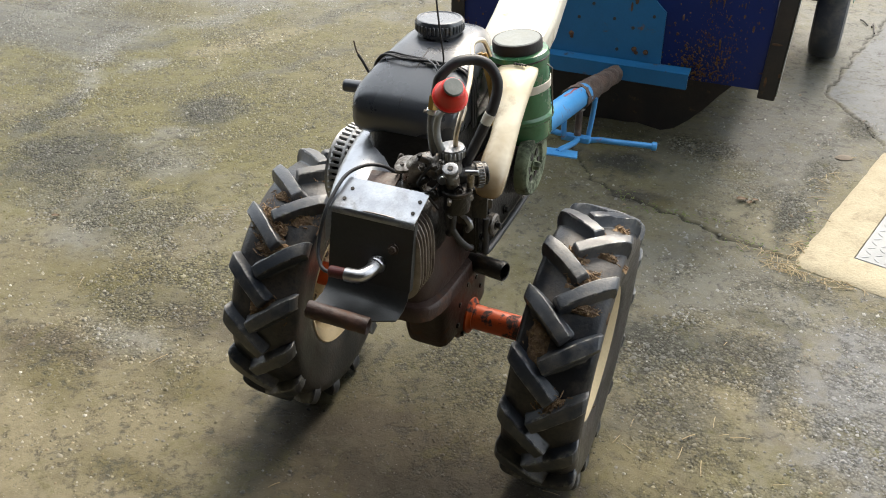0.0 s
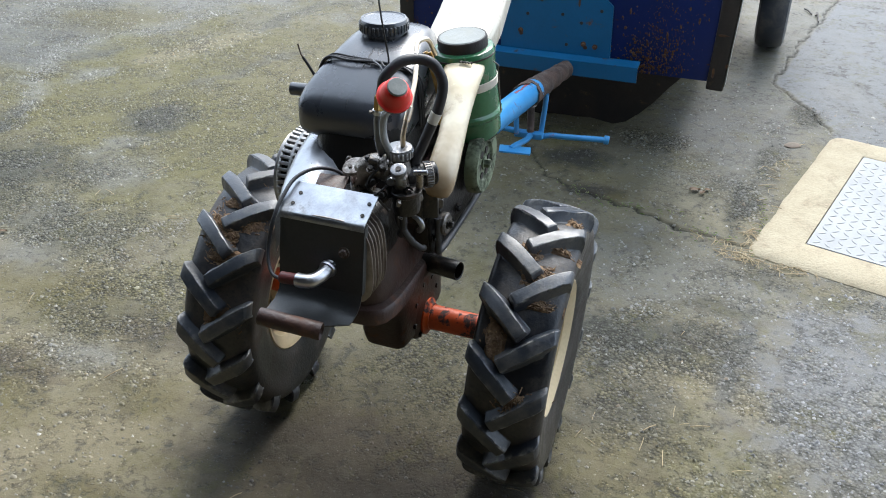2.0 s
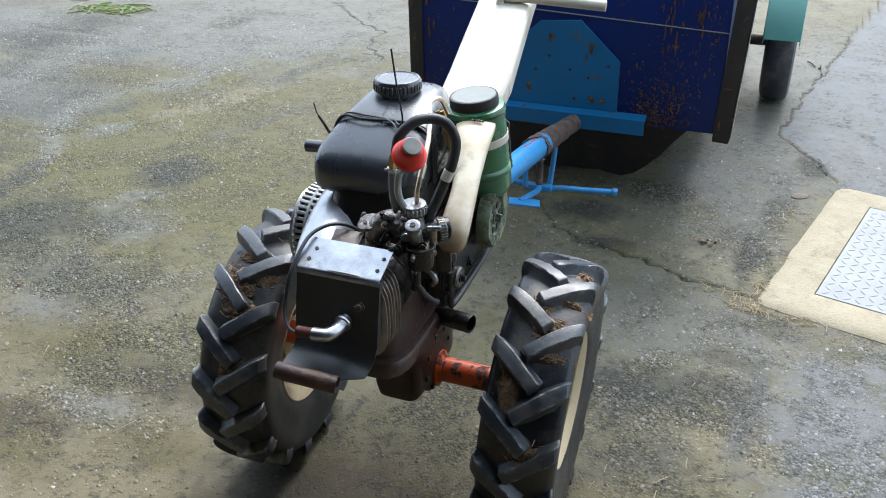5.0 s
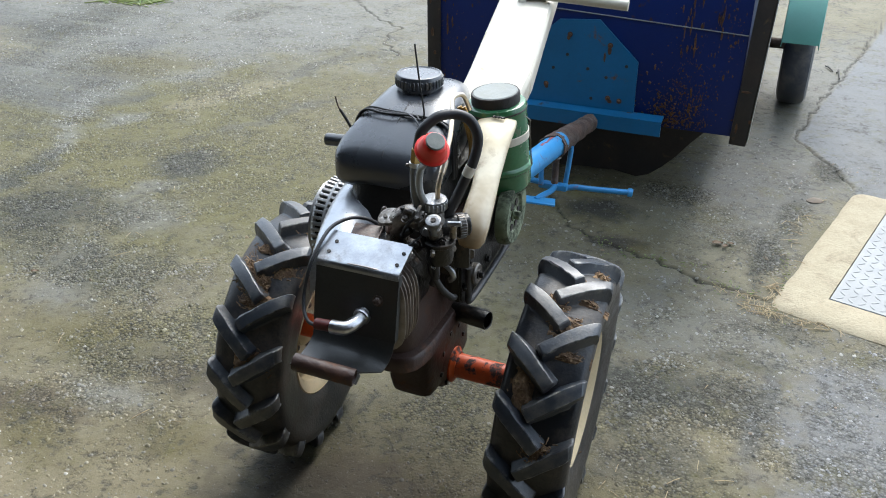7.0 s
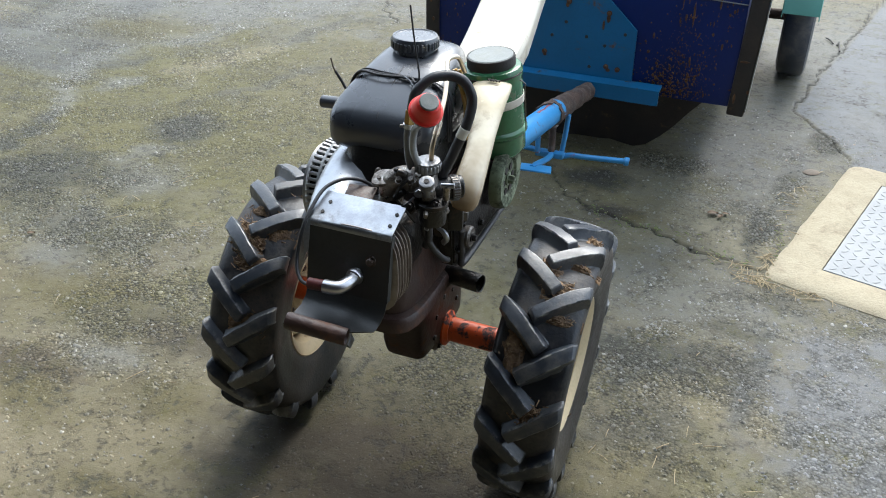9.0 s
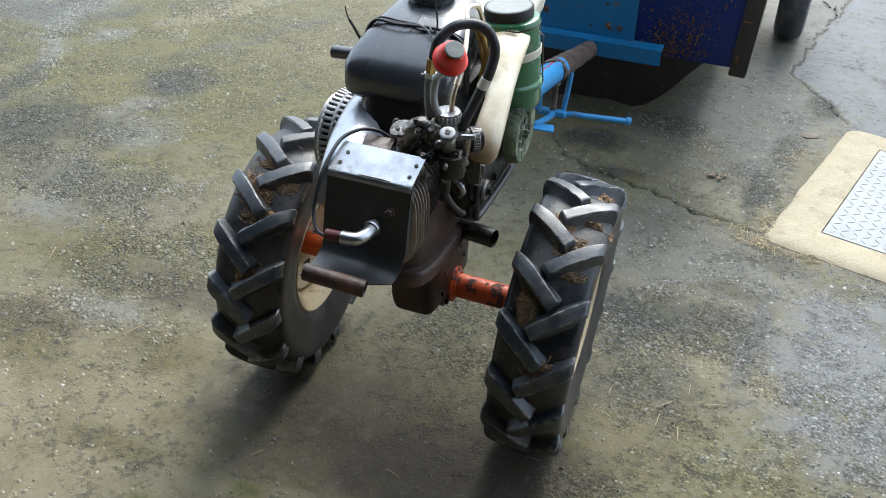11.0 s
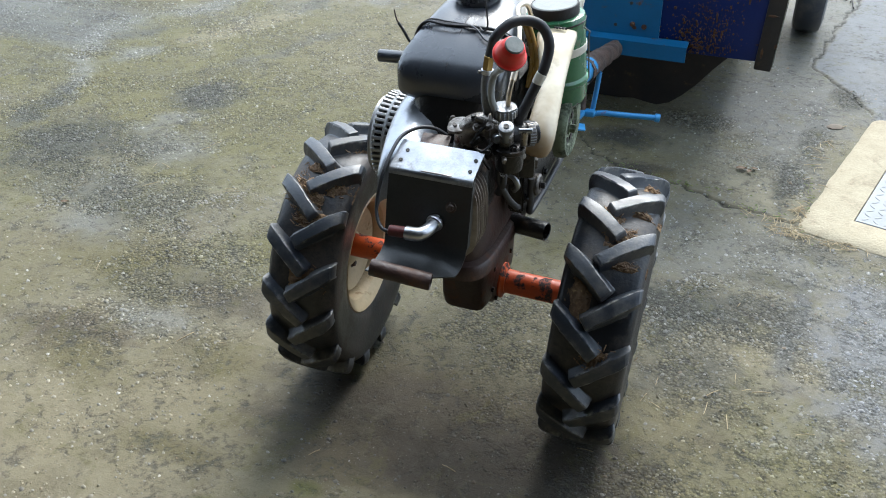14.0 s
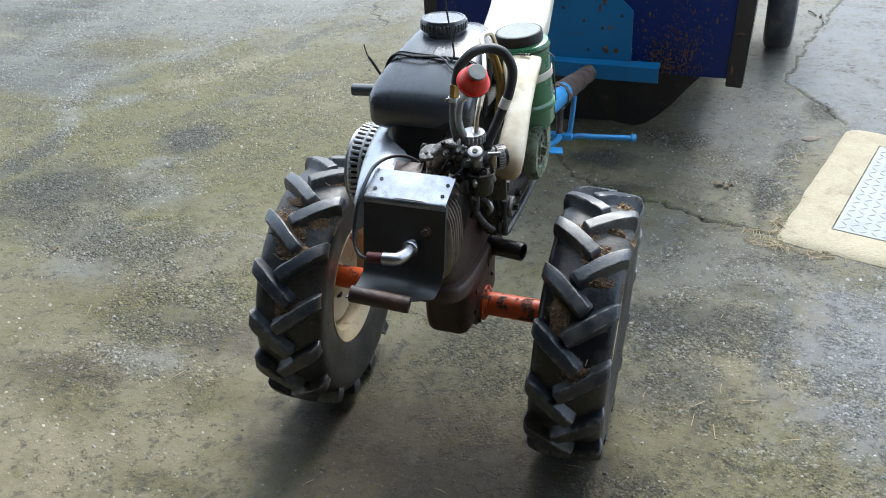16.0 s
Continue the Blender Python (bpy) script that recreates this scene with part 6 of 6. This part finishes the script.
co = np.concatenate([np.stack([px, py, np.full_like(px, -0.0062)], -1), tip[:, None, :]], 1).reshape(-1, 3)
k = np.arange(6)
tris = (np.arange(n)[:, None, None] * 7 + np.stack([k, (k + 1) % 6, np.full(6, 6)], -1)[None]).reshape(-1, 3)
me = bpy.data.meshes.new("stone_chips")
me.from_pydata(co.tolist(), [], tris.tolist())
me.shade_smooth()
# stone colours: grey, dark, pale and rusty, most of them under a film of the dirt round them
film, amount = stained(cx, cy)
film = np.where(amount[:, None] > 0.3, film, np.array((0.11, 0.10, 0.075)))
stone = np.array(((0.130, 0.130, 0.122), (0.060, 0.060, 0.056), (0.185, 0.180, 0.160), (0.38, 0.37, 0.34), (0.150, 0.098, 0.052)))[rs.choice(5, n, p=(0.44, 0.22, 0.22, 0.07, 0.05))]
share = rs.uniform(0.25, 0.95, n)[:, None]
stone = stone * np.clip((film.mean(1) / 0.10) ** 0.6, 0.5, 1.1)[:, None]
# chips under the tractor: a fifth darker, on top of its painted shade
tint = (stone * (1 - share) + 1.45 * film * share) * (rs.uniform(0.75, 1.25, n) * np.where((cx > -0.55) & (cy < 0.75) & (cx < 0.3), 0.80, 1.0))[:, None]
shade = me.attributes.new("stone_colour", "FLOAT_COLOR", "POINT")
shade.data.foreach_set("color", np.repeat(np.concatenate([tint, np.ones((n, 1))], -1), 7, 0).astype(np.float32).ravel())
CHIP = surface("stone_chips", (0.13, 0.13, 0.12), None, (0.45, 0.75), coarse=60, fine=400, bump=0.1)
source = CHIP.node_tree.nodes.new("ShaderNodeAttribute")
source.attribute_name = "stone_colour"
CHIP.node_tree.links.new(source.outputs["Color"], CHIP.node_tree.nodes["Principled BSDF"].inputs["Base Color"])
me.materials.append(CHIP)
tagged(new("stone_chips", me), "small grey stone chips set in the worn asphalt", "stone chips", kind="stuff")


def strewn(name, places, material, label, category, seed, length, thick=0.0011):
    rnd = random.Random(seed)
    b = bmesh.new()
    for x, y, sx, sy, count in places:
        for _ in range(count):
            px, py = rnd.gauss(x, sx), rnd.gauss(y, sy)
            a, ln = rnd.uniform(0, math.tau), rnd.uniform(0.4, 1.3) * length
            mid = Vector((px, py, rnd.uniform(0.0, 0.003)))
            d = Vector((math.cos(a), math.sin(a), rnd.uniform(-0.06, 0.06))) * ln / 2
            bend = Vector((-d.y, d.x, 0)) * rnd.uniform(-0.06, 0.06)
            tube([mid - d, mid + bend + Vector((0, 0, 0.002)), mid + d], thick * rnd.uniform(0.6, 1.2), 4, b, steps=3)
    return tagged(part(name, b, material, None), label, category, kind="stuff")


strewn("straw", [(0.655, 1.075, 0.022, 0.022, 26), (0.70, 1.045, 0.04, 0.016, 30), (0.82, 1.02, 0.08, 0.014, 26), (0.60, 1.13, 0.04, 0.02, 8), (0.70, 1.16, 0.012, 0.06, 30), (0.52, 0.10, 0.10, 0.08, 5), (0.60, 0.25, 0.14, 0.14, 6), (0.75, 1.5, 0.03, 0.22, 20), (0.0, -0.2, 0.5, 0.2, 10), (-1.2, 0.6, 0.6, 0.5, 16)],
       STRAW, "dry straw strewn on the asphalt by the concrete", "straw", 5, 0.048, 0.0011)
strewn("grass_tuft", [(-3.80, 3.50, 0.14, 0.06, 110)], GRASS, "tuft of green grass growing in the asphalt", "grass", 6, 0.14, 0.004)
strewn("moss_strands", [(0.30, 1.24, 0.10, 0.03, 50), (0.55, 1.15, 0.06, 0.02, 40), (0.07, 1.31, 0.05, 0.02, 20), (0.73, 1.30, 0.01, 0.12, 30)], GRASS, "thin green moss along the crack", "moss", 7, 0.014, 0.0012)


def dead_leaf(x, y, turn, size):
    rows = []
    for k in range(7):
        s = k / 6
        w = size * 0.34 * math.sin(math.pi * min(1, s * 0.94 + 0.05))
        rows.append([(size * (s - 0.5), w * q, 0.004 + 0.10 * size * abs(q) + 0.05 * size * math.sin(5 * s + q)) for q in (-1, -0.5, 0, 0.5, 1)])
    b = sheet(rows, 0.0006)
    b.transform(pose(x, y, 0, 0, 0, turn))
    return tagged(part("dead_leaf", b, LEAF, None), "curled brown dead leaf on the asphalt", "leaf", "dead leaves")


for x, y, turn, size in ((0.491, 1.442, 20, 0.040), (0.518, 1.43, 70, 0.028), (-1.642, 0.366, 30, 0.026), (0.535, 1.455, 10, 0.025)):
    dead_leaf(x, y, turn, size)
pebble = bmesh.new()
bmesh.ops.create_icosphere(pebble, subdivisions=2, radius=1.0)
for v in pebble.verts:
    v.co *= 1 + 0.25 * noise.noise(v.co * 1.7)
pebble.transform(pose(0.80, 1.95, -0.002, 0, 0, 30) @ Matrix.Diagonal((0.036, 0.024, 0.004, 1)))
tagged(part("broken_slab", pebble, SLABBIT, None), "flat pale piece of broken concrete", "stone")
for x, y, turn in ((0.815, 3.65, 40), (0.835, 3.63, 5)):
    tagged(part("twig", tube([(x, y, 0.003), (x + 0.03 * math.cos(turn), y + 0.05, 0.006), (x + 0.06 * math.cos(turn), y + 0.11 * math.sin(turn), 0.004)], 0.004, 6), TWIG, None), "short dark twig on the asphalt", "twig", "twigs")
